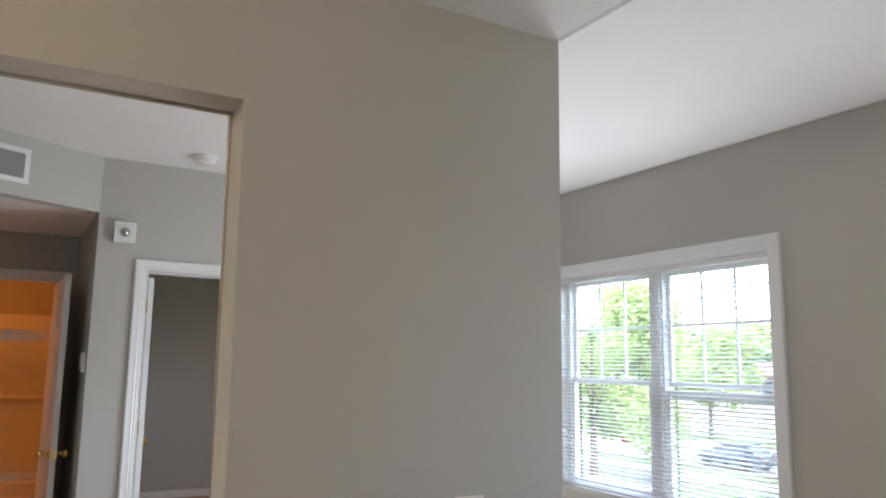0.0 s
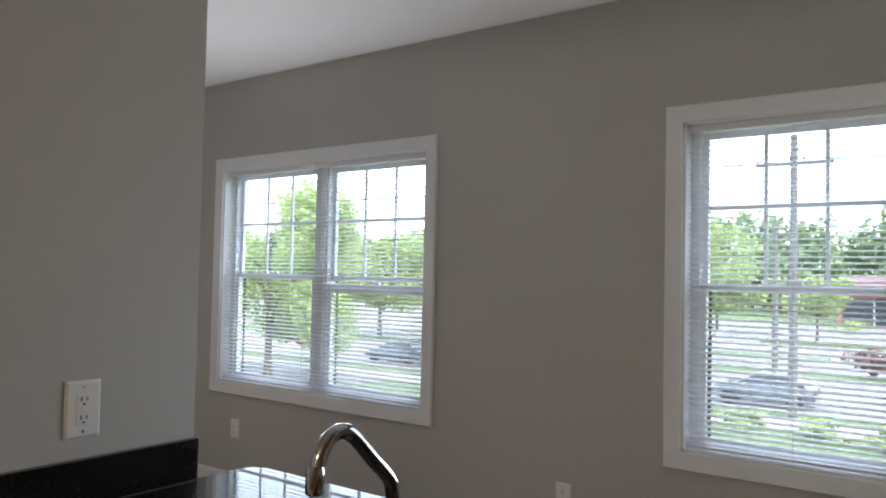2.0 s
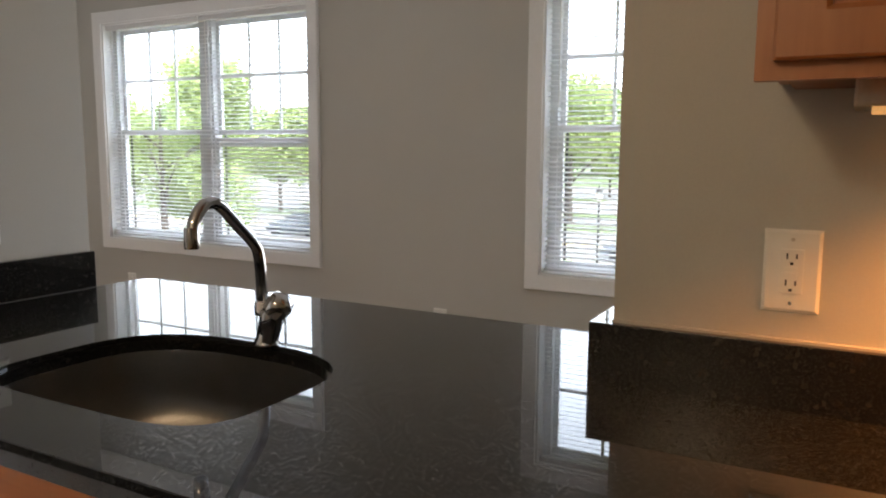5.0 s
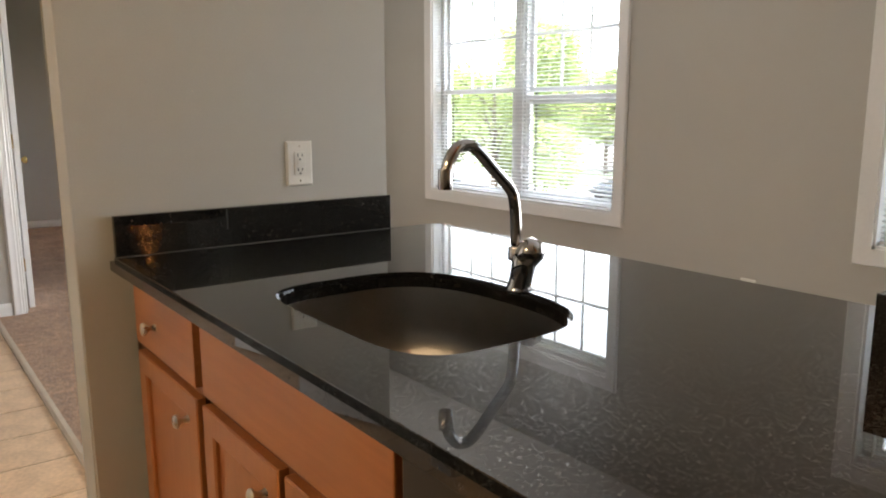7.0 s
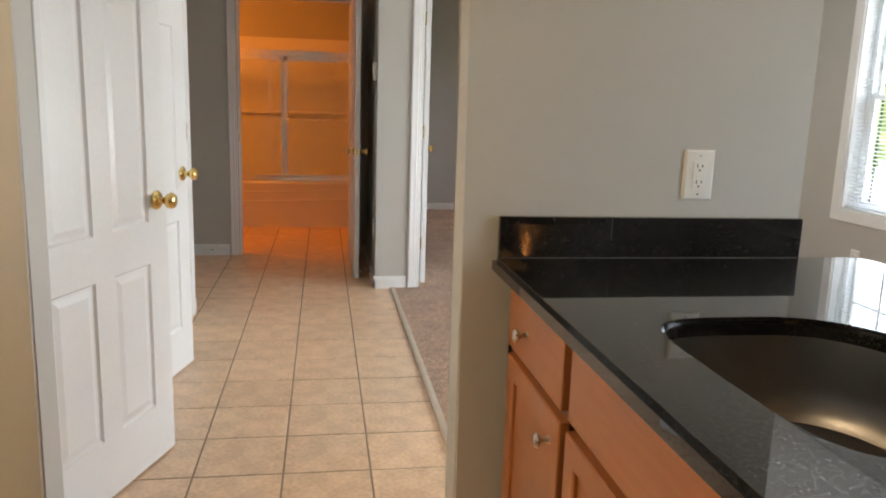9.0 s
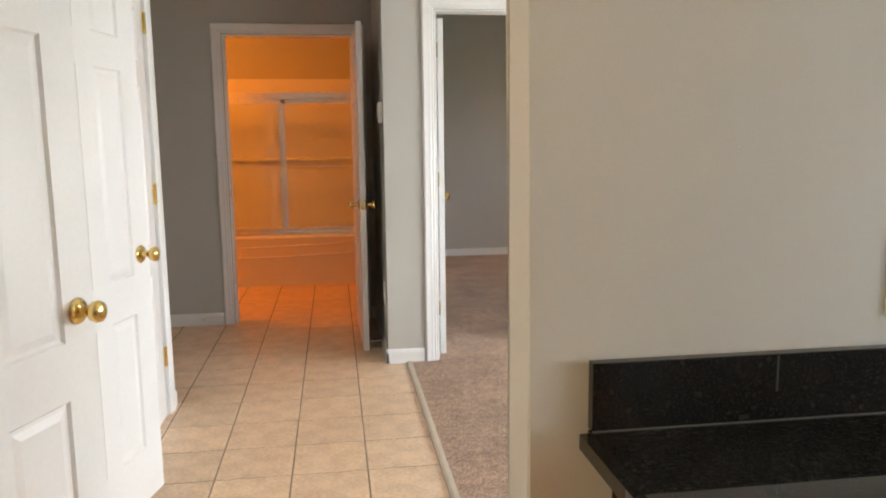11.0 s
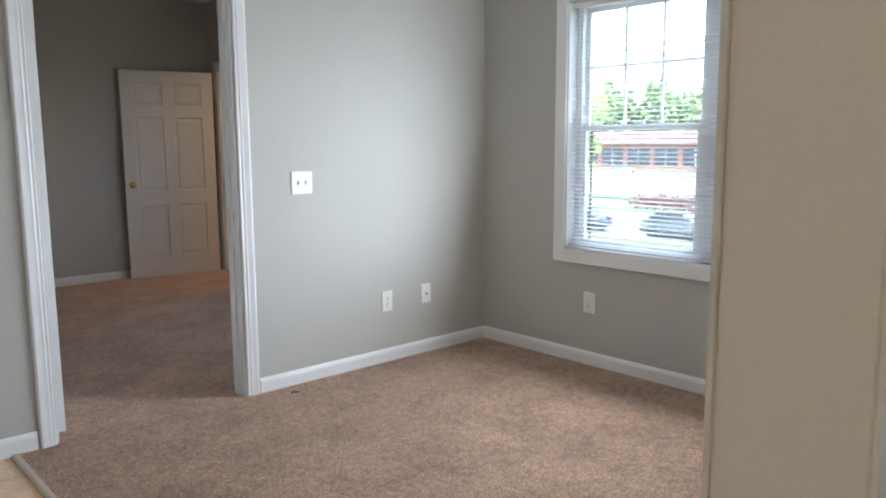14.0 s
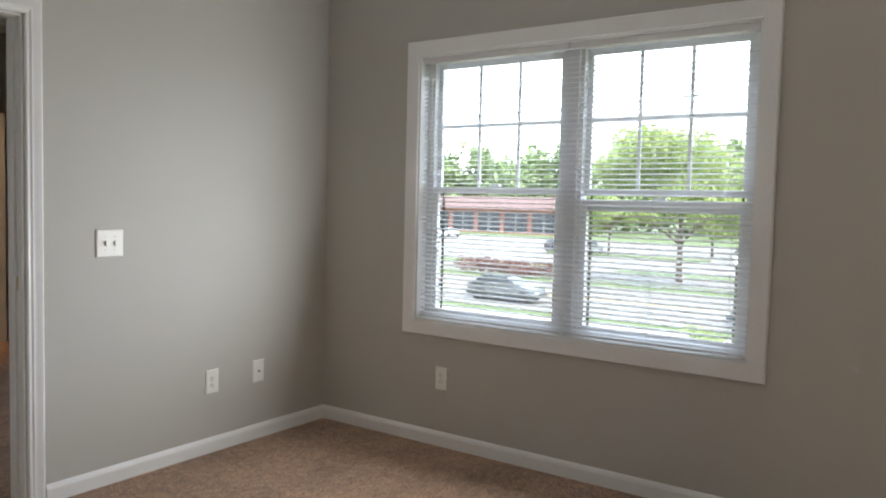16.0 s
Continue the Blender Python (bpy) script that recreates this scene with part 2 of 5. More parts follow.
SLOT = mat("dark_slot", (0.03, 0.03, 0.03), 0.6, bump=0)
CARPET = carpet_material()
TILE = mat("ceramic_tile", (0.84, 0.605, 0.41), 0.36, var=0.2, scale=9, fine=60, bump=0.08, rand=0.05, dark=(0.60, 0.40, 0.25))
GROUT = mat("grout", (0.30, 0.205, 0.135), 0.9, var=0.3, scale=10, fine=160, bump=0.2)
GRANITE = granite_material()
MAPLE = wood_material("stained_maple", (0.42, 0.155, 0.052), (0.34, 0.115, 0.036))
MAPLE_FRONT = wood_material("stained_maple_front", (0.42, 0.155, 0.052), (0.34, 0.115, 0.036), along=(14, 0.9, 14))
# deeper tone for base carcass, face frame, toe kick and wall-cabinet underside
MAPLE_DARK = wood_material("stained_maple_dark", (0.24, 0.085, 0.035), (0.14, 0.045, 0.02), 0.45)
BRASS = mat("polished_brass", (0.80, 0.58, 0.22), 0.16, 1.0, var=0.1, scale=20, bump=0)
CHROME = mat("chrome", (0.50, 0.50, 0.51), 0.06, 1.0, var=0.05, scale=20, bump=0)
NICKEL = mat("satin_nickel", (0.60, 0.56, 0.50), 0.28, 1.0, var=0.1, scale=20, bump=0)
STEEL = mat("brushed_steel", (0.27, 0.25, 0.23), 0.38, 1.0, var=0.12, scale=14, fine=300, bump=0.03)
STEEL.node_tree.nodes["Principled BSDF"].inputs["Anisotropic"].default_value = 0.8
BLACK = mat("black_appliance", (0.012, 0.012, 0.013), 0.22, var=0.2, bump=0.0)
RUBBER = mat("dark_rubber", (0.02, 0.02, 0.02), 0.7, bump=0.0)
ALUMINIUM = mat("brushed_aluminium", (0.85, 0.82, 0.79), 0.3, 1.0, var=0.1, scale=14, bump=0.0)
PORCELAIN = mat("tub_enamel", (0.80, 0.77, 0.72), 0.18, var=0.03, scale=4, bump=0)
FROST = mat("frosted_glass", (0.62, 0.60, 0.56), 0.25, var=0.08, scale=3, fine=60, bump=0.1)
STRIP = mat("threshold_strip", (0.55, 0.46, 0.36), 0.45, var=0.15, scale=10, bump=0.05)
GLASS = glass_material("window_glass", (0.97, 0.985, 0.98))
SEAM = mat("pale_seam", (0.06, 0.064, 0.068), 0.22, bump=0)
CAULK = mat("grey_caulk", (0.07, 0.07, 0.068), 0.6, bump=0)
GRILLE = mat("vent_grille", (0.33, 0.33, 0.33), 0.5, var=0.1, bump=0)


# ---- mesh helpers ----
def box(bm, x0, x1, y0, y1, z0, z1, bevel=0.0):
    if bevel:
        t = bmesh.new()
        _cube(t, x0, x1, y0, y1, z0, z1)
        bmesh.ops.bevel(t, geom=t.edges[:], offset=bevel, segments=2, affect="EDGES", profile=0.6)
        me = bpy.data.meshes.new("t")
        t.to_mesh(me)
        t.free()
        bm.from_mesh(me)
        bpy.data.meshes.remove(me)
    else:
        _cube(bm, x0, x1, y0, y1, z0, z1)
    return bm


def _cube(bm, x0, x1, y0, y1, z0, z1):
    v = [bm.verts.new(p) for p in ((x0, y0, z0), (x1, y0, z0), (x1, y1, z0), (x0, y1, z0), (x0, y0, z1), (x1, y0, z1), (x1, y1, z1), (x0, y1, z1))]
    for q in ((3, 2, 1, 0), (4, 5, 6, 7), (0, 1, 5, 4), (1, 2, 6, 5), (2, 3, 7, 6), (3, 0, 4, 7)):
        bm.faces.new([v[i] for i in q])


def boxed(*args, bevel=0.0):
    return box(bmesh.new(), *args, bevel=bevel)


def ring_loft(bm, rings, cap0=True, cap1=True, closed=True):
    """Joins rings of points, each with as many points, into a skin."""
    vs = [[bm.verts.new(p) for p in r] for r in rings]
    k = len(vs[0])
    for a, b in zip(vs, vs[1:]):
        for i in range(k if closed else k - 1):
            j = (i + 1) % k
            bm.faces.new((a[i], a[j], b[j], b[i]))
    if cap0:
        bm.faces.new(vs[0][::-1])
    if cap1:
        bm.faces.new(vs[-1])
    return bm


def lathe(bm, profile, origin, axis="z", seg=20):
    """Turns a profile of (radius, height) round an axis."""
    rings = []
    for r, h in profile:
        ring = []
        for i in range(seg):
            a = 2 * math.pi * i / seg
            c, s = r * math.cos(a), r * math.sin(a)
            p = {"z": (c, s, h), "x": (h, c, s), "y": (s, h, c)}[axis]
            ring.append(Vector(origin) + Vector(p))
        rings.append(ring)
    return ring_loft(bm, rings)


def tube(bm, pts, radius, seg=12, radii=None):
    pts = [Vector(p) for p in pts]
    rings, up = [], None
    for i, p in enumerate(pts):
        d = (pts[min(i + 1, len(pts) - 1)] - pts[max(i - 1, 0)]).normalized()
        up = up if up is not None else (Vector((0, 0, 1)) if abs(d.z) < 0.9 else Vector((1, 0, 0)))
        s = d.cross(up).normalized()
        up = s.cross(d).normalized()
        r = radii[i] if radii else radius
        rings.append([p + s * r * math.cos(2 * math.pi * k / seg) + up * r * math.sin(2 * math.pi * k / seg) for k in range(seg)])
    return ring_loft(bm, rings)


def smooth_path(pts, steps=6):
    """Catmull-Rom points through the given ones."""
    p = [Vector(q) for q in pts]
    p = [2 * p[0] - p[1], *p, 2 * p[-1] - p[-2]]
    out = []
    for a, b, c, d in zip(p, p[1:], p[2:], p[3:]):
        for i in range(steps):
            t = i / steps
            out.append(0.5 * (2 * b + (c - a) * t + (2 * a - 5 * b + 4 * c - d) * t * t + (3 * b - a - 3 * c + d) * t ** 3))
    return [*out, p[-2]]


def moulding(bm, path, out, profile, closed=False):
    """Sweeps a profile of (across, proud) along a flat path with mitred corners; out is the way it stands proud."""
    pts, out = [Vector(p) for p in path], Vector(out)
    k, rings = len(pts), []
    for i, p in enumerate(pts):
        d1 = (p - pts[i - 1]).normalized() if i or closed else None
        d2 = (pts[(i + 1) % k] - p).normalized() if i < k - 1 or closed else None
        n1, n2 = (d.cross(out) if d else None for d in (d1, d2))
        if n1 is None or n2 is None:
            side = n1 or n2
        else:
            side = (n1 + n2).normalized()
            side = side / max(0.2, side.dot(n1))
        rings.append([p + side * a + out * h for a, h in profile])
    if closed:
        rings.append(rings[0])
    ring_loft(bm, rings, not closed, not closed)
    if closed:
        bmesh.ops.remove_doubles(bm, verts=bm.verts[:], dist=1e-6)
    return bm


def mesh_of(name, bm, material, smooth=None):
    bmesh.ops.recalc_face_normals(bm, faces=bm.faces[:])
    me = bpy.data.meshes.new(name)
    bm.to_mesh(me)
    bm.free()
    me.materials.append(material)
    if smooth:
        me.polygons.foreach_set("use_smooth", [True] * len(me.polygons))
        me.set_sharp_from_angle(angle=radians(smooth))
    return me


def part(name, bm, material, parent, label="", smooth=None, m=None):
    ob = new(name, mesh_of(name, bm, material, smooth))
    ob.parent = parent
    if m is not None:
        ob.matrix_local = m
    if label:
        ob["label"] = label
    return ob


def thing(name, label, category, m=None, group=""):
    ob = new(name)
    ob.empty_display_size = 0.05
    if m is not None:
        ob.matrix_world = m
    return tagged(ob, label, category, group)


def structure(name, bm, material, label="", smooth=None):
    ob = new(name, mesh_of(name, bm, material, smooth))
    return tagged(ob, label, "", "", "structure")


def share(name, mesh, parent, m):
    ob = new(name, mesh)
    ob.parent = parent
    ob.matrix_local = m
    return ob


# ---- plan ----
WX = 3.0            # inner face of the window wall
WT = 0.16            # its thickness
YS = 3.382            # face of the switch wall
PT = 0.135            # partition thickness
PL, PR = -0.029, 0.862
HX = -0.006          # hall wall beside the bathroom
OL = -1.02           # far jamb of the kitchen opening
LW = -1.14           # hall wall with the closet doors
BY = 4.58            # bathroom wall
KC, LC = 2.43, 2.75  # kitchen and living room ceilings
WZ0, WZ1 = 0.686, 2.137
WIN = ((0.927, 2.698), (-2.276, -0.505))
KW, KE = 0.722, -1.534  # face and end of the kitchen wall
KX0, KY0 = -2.2, -4.6

# window wall with its two openings
bm = bmesh.new()
ys = [KY0 - 0.1, WIN[1][0], WIN[1][1], WIN[0][0], WIN[0][1], YS + 0.12]
box(bm, WX, WX + WT, ys[0], ys[5], 0, WZ0)
box(bm, WX, WX + WT, ys[0], ys[5], WZ1, LC + 0.1)
for a, b in ((ys[0], ys[1]), (ys[2], ys[3]), (ys[4], ys[5])):
    box(bm, WX, WX + WT, a, b, WZ0, WZ1)
structure("wall_east", bm, PAINT, "greige painted drywall wall with two window openings")

# switch wall with the bedroom doorway
DX0, DX1, DZ = 0.292, 1.215, 2.057
bm = bmesh.new()
box(bm, HX, DX0, YS, YS + 0.12, 0, LC)
box(bm, DX1, WX, YS, YS + 0.12, 0, LC)
box(bm, DX0, DX1, YS, YS + 0.12, DZ, LC)
structure("wall_north", bm, PAINT, "greige painted drywall wall with a bedroom doorway")

# partition between kitchen and living room, with the header over the way to the hall
bm = bmesh.new()
outline = [(KX0, 0), (OL, 0), (OL, 2.09), (PL, 2.09), (PL, 0), (PR, 0), (PR, LC), (KX0, LC)]
ring_loft(bm, [[(x, y, z) for x, z in outline] for y in (0, PT)])
rounded = [e for e in bm.edges if abs(e.verts[0].co.y - e.verts[1].co.y) < 1e-6 and max(e.verts[0].co.z, e.verts[1].co.z) - min(e.verts[0].co.z, e.verts[1].co.z) > 0.5 and e.verts[0].co.x > KX0 + 0.1]
rounded += [e for e in bm.edges if all(abs(v.co.z - 2.09) < 1e-4 for v in e.verts) and abs(e.verts[0].co.y - e.verts[1].co.y) < 1e-6]
bmesh.ops.bevel(bm, geom=rounded, offset=0.008, segments=3, affect="EDGES", clamp_overlap=True)
structure("wall_partition", bm, PAINT, "greige partition wall with a cased opening to the hall")

# wall with the upper cabinets, and the drop over the bar where the kitchen ceiling ends
structure("wall_kitchen", boxed(KW, 0.93, KY0, KE, 0, LC), PAINT, "greige kitchen wall behind counter and cabinets")
structure("wall_drop", boxed(PR - 0.02, PR, KE, 0.0, KC, LC), PAINT, "drywall step between kitchen and living room ceilings")

# hall
bm = bmesh.new()
box(bm, LW - 0.12, LW, PT, 0.24, 0, LC)
box(bm, LW - 0.12, LW, 1.02, 1.20, 0, LC)
box(bm, LW - 0.12, LW, 1.98, 2.02, 0, LC)
box(bm, LW - 0.12, LW, 2.72, 2.84, 0, LC)
box(bm, LW - 0.12, LW, 0.24, 2.72, 2.06, LC)
structure("wall_hall_west", bm, PAINT, "greige hall wall with three closet doorways")
structure("wall_hall_east", boxed(HX, HX + 0.11, YS + 0.12, BY, 0, LC), PAINT, "greige hall wall beside the bathroom door")
BX0, BX1 = -1.045, -0.125
bm = bmesh.new()
box(bm, -2.4, BX0, BY, BY + 0.11, 0, LC)
box(bm, BX1, HX + 0.11, BY, BY + 0.11, 0, LC)
box(bm, BX0, BX1, BY, BY + 0.11, 2.07, LC)
structure("wall_bathroom", bm, PAINT, "greige hall end wall with the bathroom doorway")
structure("wall_hall_recess", boxed(-2.5, -2.4, 2.72, BY + 0.11, 0, LC), PAINT, "greige wall closing the hall recess")
structure("wall_recess_back", boxed(-2.4, LW - 0.12, 2.72, 2.84, 0, LC), PAINT, "greige wall behind the closets")
# slanting header before the bathroom, with its low soffit
bm = bmesh.new()
a, b = Vector((HX, YS, 0)), Vector((LW - 0.02, 2.74, 0))
nrm = Vector((-(b - a).y, (b - a).x, 0)).normalized()
nrm = nrm if nrm.y > 0 else -nrm
ring = [a, b, b + nrm * 0.1, a + nrm * 0.1]
ring_loft(bm, [[p + Vector((0, 0, z)) for p in ring] for z in (2.40, LC)])
structure("wall_slant_header", bm, PAINT, "slanting greige header wall over the bathroom passage")
bm = bmesh.new()
ring = [a + nrm * 0.02, b + nrm * 0.02, Vector((-2.4, 2.86, 0)), Vector((-2.4, BY, 0)), Vector((HX, BY, 0))]
ring_loft(bm, [[Vector((p.x, p.y, z)) for p in ring] for z in (2.41, 2.46)])
structure("ceiling_soffit", bm, CEIL, "low white soffit before the bathroom")

# bedroom
BDY = 7.40
bm = bmesh.new()
box(bm, HX, 3.2, BDY, BDY + 0.1, 0, LC)
structure("wall_bedroom_north", bm, PAINT, "grey bedroom wall")
structure("wall_bedroom_west", boxed(HX, HX + 0.1, BY + 0.11, BDY, 0, LC), PAINT, "grey bedroom wall beside the bathroom")
# the gap from y 4.4 to 5.3 is an unseen window, added for light
bm = bmesh.new()
box(bm, WX, WX + 0.12, YS + 0.12, 4.4, 0, LC)
box(bm, WX, WX + 0.12, 5.3, 6.40, 0, LC)
box(bm, WX, WX + 0.12, 4.4, 5.3, 0, 0.9)
box(bm, WX, WX + 0.12, 4.4, 5.3, 2.0, LC)
box(bm, WX, WX + 0.12, 7.18, BDY, 0, LC)
box(bm, WX, WX + 0.12, 6.40, 7.18, 2.06, LC)
structure("wall_bedroom_east", bm, PAINT, "grey bedroom wall with a closet doorway")
bm = bmesh.new()
box(bm, WX + 0.12, 4.9, 6.1, 6.2, 0, LC)
box(bm, WX + 0.12, 4.9, 7.9, 8.0, 0, LC)
box(bm, 4.8, 4.9, 6.2, 7.9, 0, LC)
structure("wall_dressing_room", bm, PAINT, "walls of the dressing room")

# plain walls that close kitchen, living room and bathroom
bm = bmesh.new()
box(bm, KX0 - 0.1, KX0, KY0 - 0.1, 0.12, 0, LC)
box(bm, KX0, WX, KY0 - 0.1, KY0, 0, LC)
structure("wall_kitchen_west", bm, PAINT, "plain greige walls behind the kitchen")
bm = bmesh.new()
box(bm, -2.4, HX + 0.1, 6.72, 6.8, 0, LC)
box(bm, -2.4, -2.3, BY + 0.11, 6.72, 0, LC)
structure("wall_bathroom_back", bm, PAINT, "bathroom walls behind the bathtub")
structure("wall_closet_back", boxed(-2.0, -1.9, 0.12, 2.72, 0, LC), PAINT, "closet back wall")

# ceilings
structure("ceiling_living", boxed(-2.5, WX + WT, KY0 - 0.1, 8.0, LC, LC + 0.12), CEIL, "white textured living room ceiling")
structure("ceiling_kitchen", boxed(KX0, PR - 0.02, KY0, 0.0, KC, KC + 0.06), CEIL, "white lower kitchen ceiling")
structure("ceiling_bathroom", boxed(-2.3, HX, BY + 0.11, 6.72, 2.44, 2.5), CEIL, "white bathroom ceiling")
structure("ceiling_dressing_room", boxed(WX + WT, 4.9, 6.1, 8.0, LC - 0.1, LC), CEIL, "white dressing room ceiling")

# floors
TX = 0.10
structure("floor", boxed(-2.5, 4.9, KY0 - 0.1, 8.0, -0.25, -0.0022), GROUT, "grout bed of the tiled floor")
bm = bmesh.new()
ring = [(TX + 0.03, PT), (PR + 0.06, PT), (PR + 0.06, KY0), (WX, KY0), (WX, YS + 0.12), (TX + 0.03, YS + 0.12)]
ring_loft(bm, [[(x, y, z) for x, y in ring] for z in (-0.006, 0.008)])
structure("carpet", bm, CARPET, "brown cut-pile living room carpet, slightly worn")
structure("carpet_bedroom", boxed(HX + 0.1, 4.8, YS + 0.12, BDY, -0.006, 0.008), CARPET, "brown cut-pile carpet, slightly worn")
bm = bmesh.new()
moulding(bm, [(TX, PT, 0), (TX, YS, 0)], (0, 0, 1), [(-0.004, -0.004), (-0.002, 0.009), (0.010, 0.013), (0.030, 0.011), (0.036, -0.004)])
structure("threshold_strip", bm, STRIP, "beige strip between tile and carpet")

# baseboards
BASE = [(0, 0), (0.014, 0), (0.014, 0.066), (0.010, 0.078), (0.004, 0.086), (0, 0.088)]


def baseboard(name, p, q, face):
    """A baseboard from p to q on the floor; face is the way that the wall faces."""
    p, q, face = Vector((*p, 0)), Vector((*q, 0)), Vector((*face, 0))
    bm = bmesh.new()
    ring_loft(bm, [[c + face * a + Vector((0, 0, z)) for a, z in BASE] for c in (p, q)])
    return structure(name, bm, TRIM, "white painted wooden baseboard")


CW = 0.07
baseboard("baseboard_north", (DX1 + CW + 0.012, YS), (WX, YS), (0, -1))
baseboard("baseboard_north_short", (HX - 0.014, YS), (DX0 - CW - 0.012, YS), (0, -1))
baseboard("baseboard_hall_east", (HX, YS - 0.014), (HX, BY), (-1, 0))
baseboard("baseboard_east", (WX, KY0), (WX, YS), (-1, 0))
baseboard("baseboard_bedroom", (PL + 0.1, BDY), (WX, BDY), (0, -1))
baseboard("baseboard_hall_end", (-2.4, BY), (BX0 - CW - 0.012, BY), (0, -1))
baseboard("baseboard_hall_end_east", (BX1 + CW + 0.012, BY), (HX, BY), (0, -1))
baseboard("baseboard_hall_west", (LW - 0.12, 2.84), (LW + 0.0, 2.84), (0, 1))
baseboard("baseboard_hall_west_end", (LW, 2.797), (LW, 2.854), (1, 0))
baseboard("baseboard_partition_back", (PL, PT), (PR, PT), (0, 1))
baseboard("baseboard_partition_end", (PR, PT + 0.014), (PR, 0.0), (1, 0))

# colonial casing round doorways
CASE = [(0, 0), (0, 0.010), (0.006, 0.014), (0.016, 0.012), (0.024, 0.016), (0.034, 0.014), (0.046, 0.019), (0.060, 0.021), (0.067, 0.017), (0.070, 0)]


def doorway(name, p, q, top, face, depth, jamb_label, sides=(1, -1)):
    """Jamb and casings of an opening from p to q; face is the way that the first side faces."""
    ob = tagged(new(name), jamb_label, "", "", "structure")
    p, q, face = Vector((*p, 0)), Vector((*q, 0)), Vector((*face, 0))
    along, up = (q - p).normalized(), Vector((0, 0, 1))
    for side in sides:
        base = -face * (depth + 0.0) if side < 0 else Vector()
        out = face * side
        r = 0.005
        path = [p - along * r + base, p - along * r + base + up * (top + r), q + along * r + base + up * (top + r), q + along * r + base]
        if along.cross(up).dot(out) < 0:
            path = path[::-1]
        prof = [(-a, h) for a, h in CASE]
        bm = bmesh.new()
        d = (path[1] - path[0]).normalized().cross(out)
        mid = (p + q) / 2 + base
        if d.dot(path[0] - mid) > 0:
            prof = CASE
        moulding(bm, path, out, prof)
        part("casing", bm, TRIM, ob, smooth=35)
    # jamb boards with stop
    bm = bmesh.new()
    t = 0.006
    for s, o in ((p, 1), (q, -1)):
        c0, c1 = s, s + along * o * t - face * depth
        box(bm, *sorted((c0.x, c1.x)), *sorted((c0.y, c1.y)), 0, top)
        m0, m1 = s + along * o * t - face * (depth * 0.38), s + along * o * (t + 0.011) - face * (depth * 0.68)
        box(bm, *sorted((m0.x, m1.x)), *sorted((m0.y, m1.y)), 0, top - t)
    h0, h1 = p, q - face * depth
    box(bm, *sorted((h0.x, h1.x)), *sorted((h0.y, h1.y)), top - t, top)
    part("jamb", bm, TRIM, ob)
    return ob


def hinge(parent, at, face, material=None):
    """A butt hinge: leaf with knuckle."""
    bm = bmesh.new()
    x, y, z = at
    if abs(face[0]) > abs(face[1]):
        box(bm, x - 0.002, x + 0.002, y - 0.014, y + 0.014, z - 0.045, z + 0.045)
    else:
        box(bm, x - 0.014, x + 0.014, y - 0.002, y + 0.002, z - 0.045, z + 0.045)
    lathe(bm, [(0.005, -0.05), (0.006, -0.045), (0.006, 0.045), (0.005, 0.05)], (x + face[0] * 0.006, y + face[1] * 0.006, z), "z", 8)
    part("hinge", bm, material or BRASS, parent, "brass butt hinge")


door_1 = doorway("door_1", (DX0, YS), (DX1, YS), DZ, (0, -1), 0.12, "white cased doorway to the carpeted bedroom")
for z in (0.30, 1.09, 1.85):
    hinge(door_1, (DX0 + 0.020, YS + 0.120, z), (0, -1))
bm = boxed(DX1 - 0.0085, DX1 - 0.0055, YS + 0.04, YS + 0.07, 0.93, 0.99)
part("strike_plate", bm, BRASS, door_1, "brass strike plate")
door_2 = doorway("door_2", (BX0, BY), (BX1, BY), 2.07, (0, -1), 0.11, "white cased doorway to the bathroom")
part("strike_plate", boxed(BX0 + 0.0055, BX0 + 0.0085, BY + 0.01, BY + 0.04, 0.93, 0.99), BRASS, door_2, "brass strike plate")
door_3 = doorway("door_3", (LW, 0.24), (LW, 1.02), 2.06, (1, 0), 0.12, "white cased closet doorway", (1,))
door_4 = doorway("door_4", (LW, 1.20), (LW, 1.89), 2.06, (1, 0), 0.12, "white cased closet doorway", (1,))
door_5 = doorway("door_5", (LW, 2.02), (LW, 2.72), 2.06, (1, 0), 0.12, "white cased closet doorway", (1,))
door_6 = doorway("door_6", (WX, 7.18), (WX, 6.40), 2.06, (-1, 0), 0.12, "white cased doorway to the dressing room", (1,))


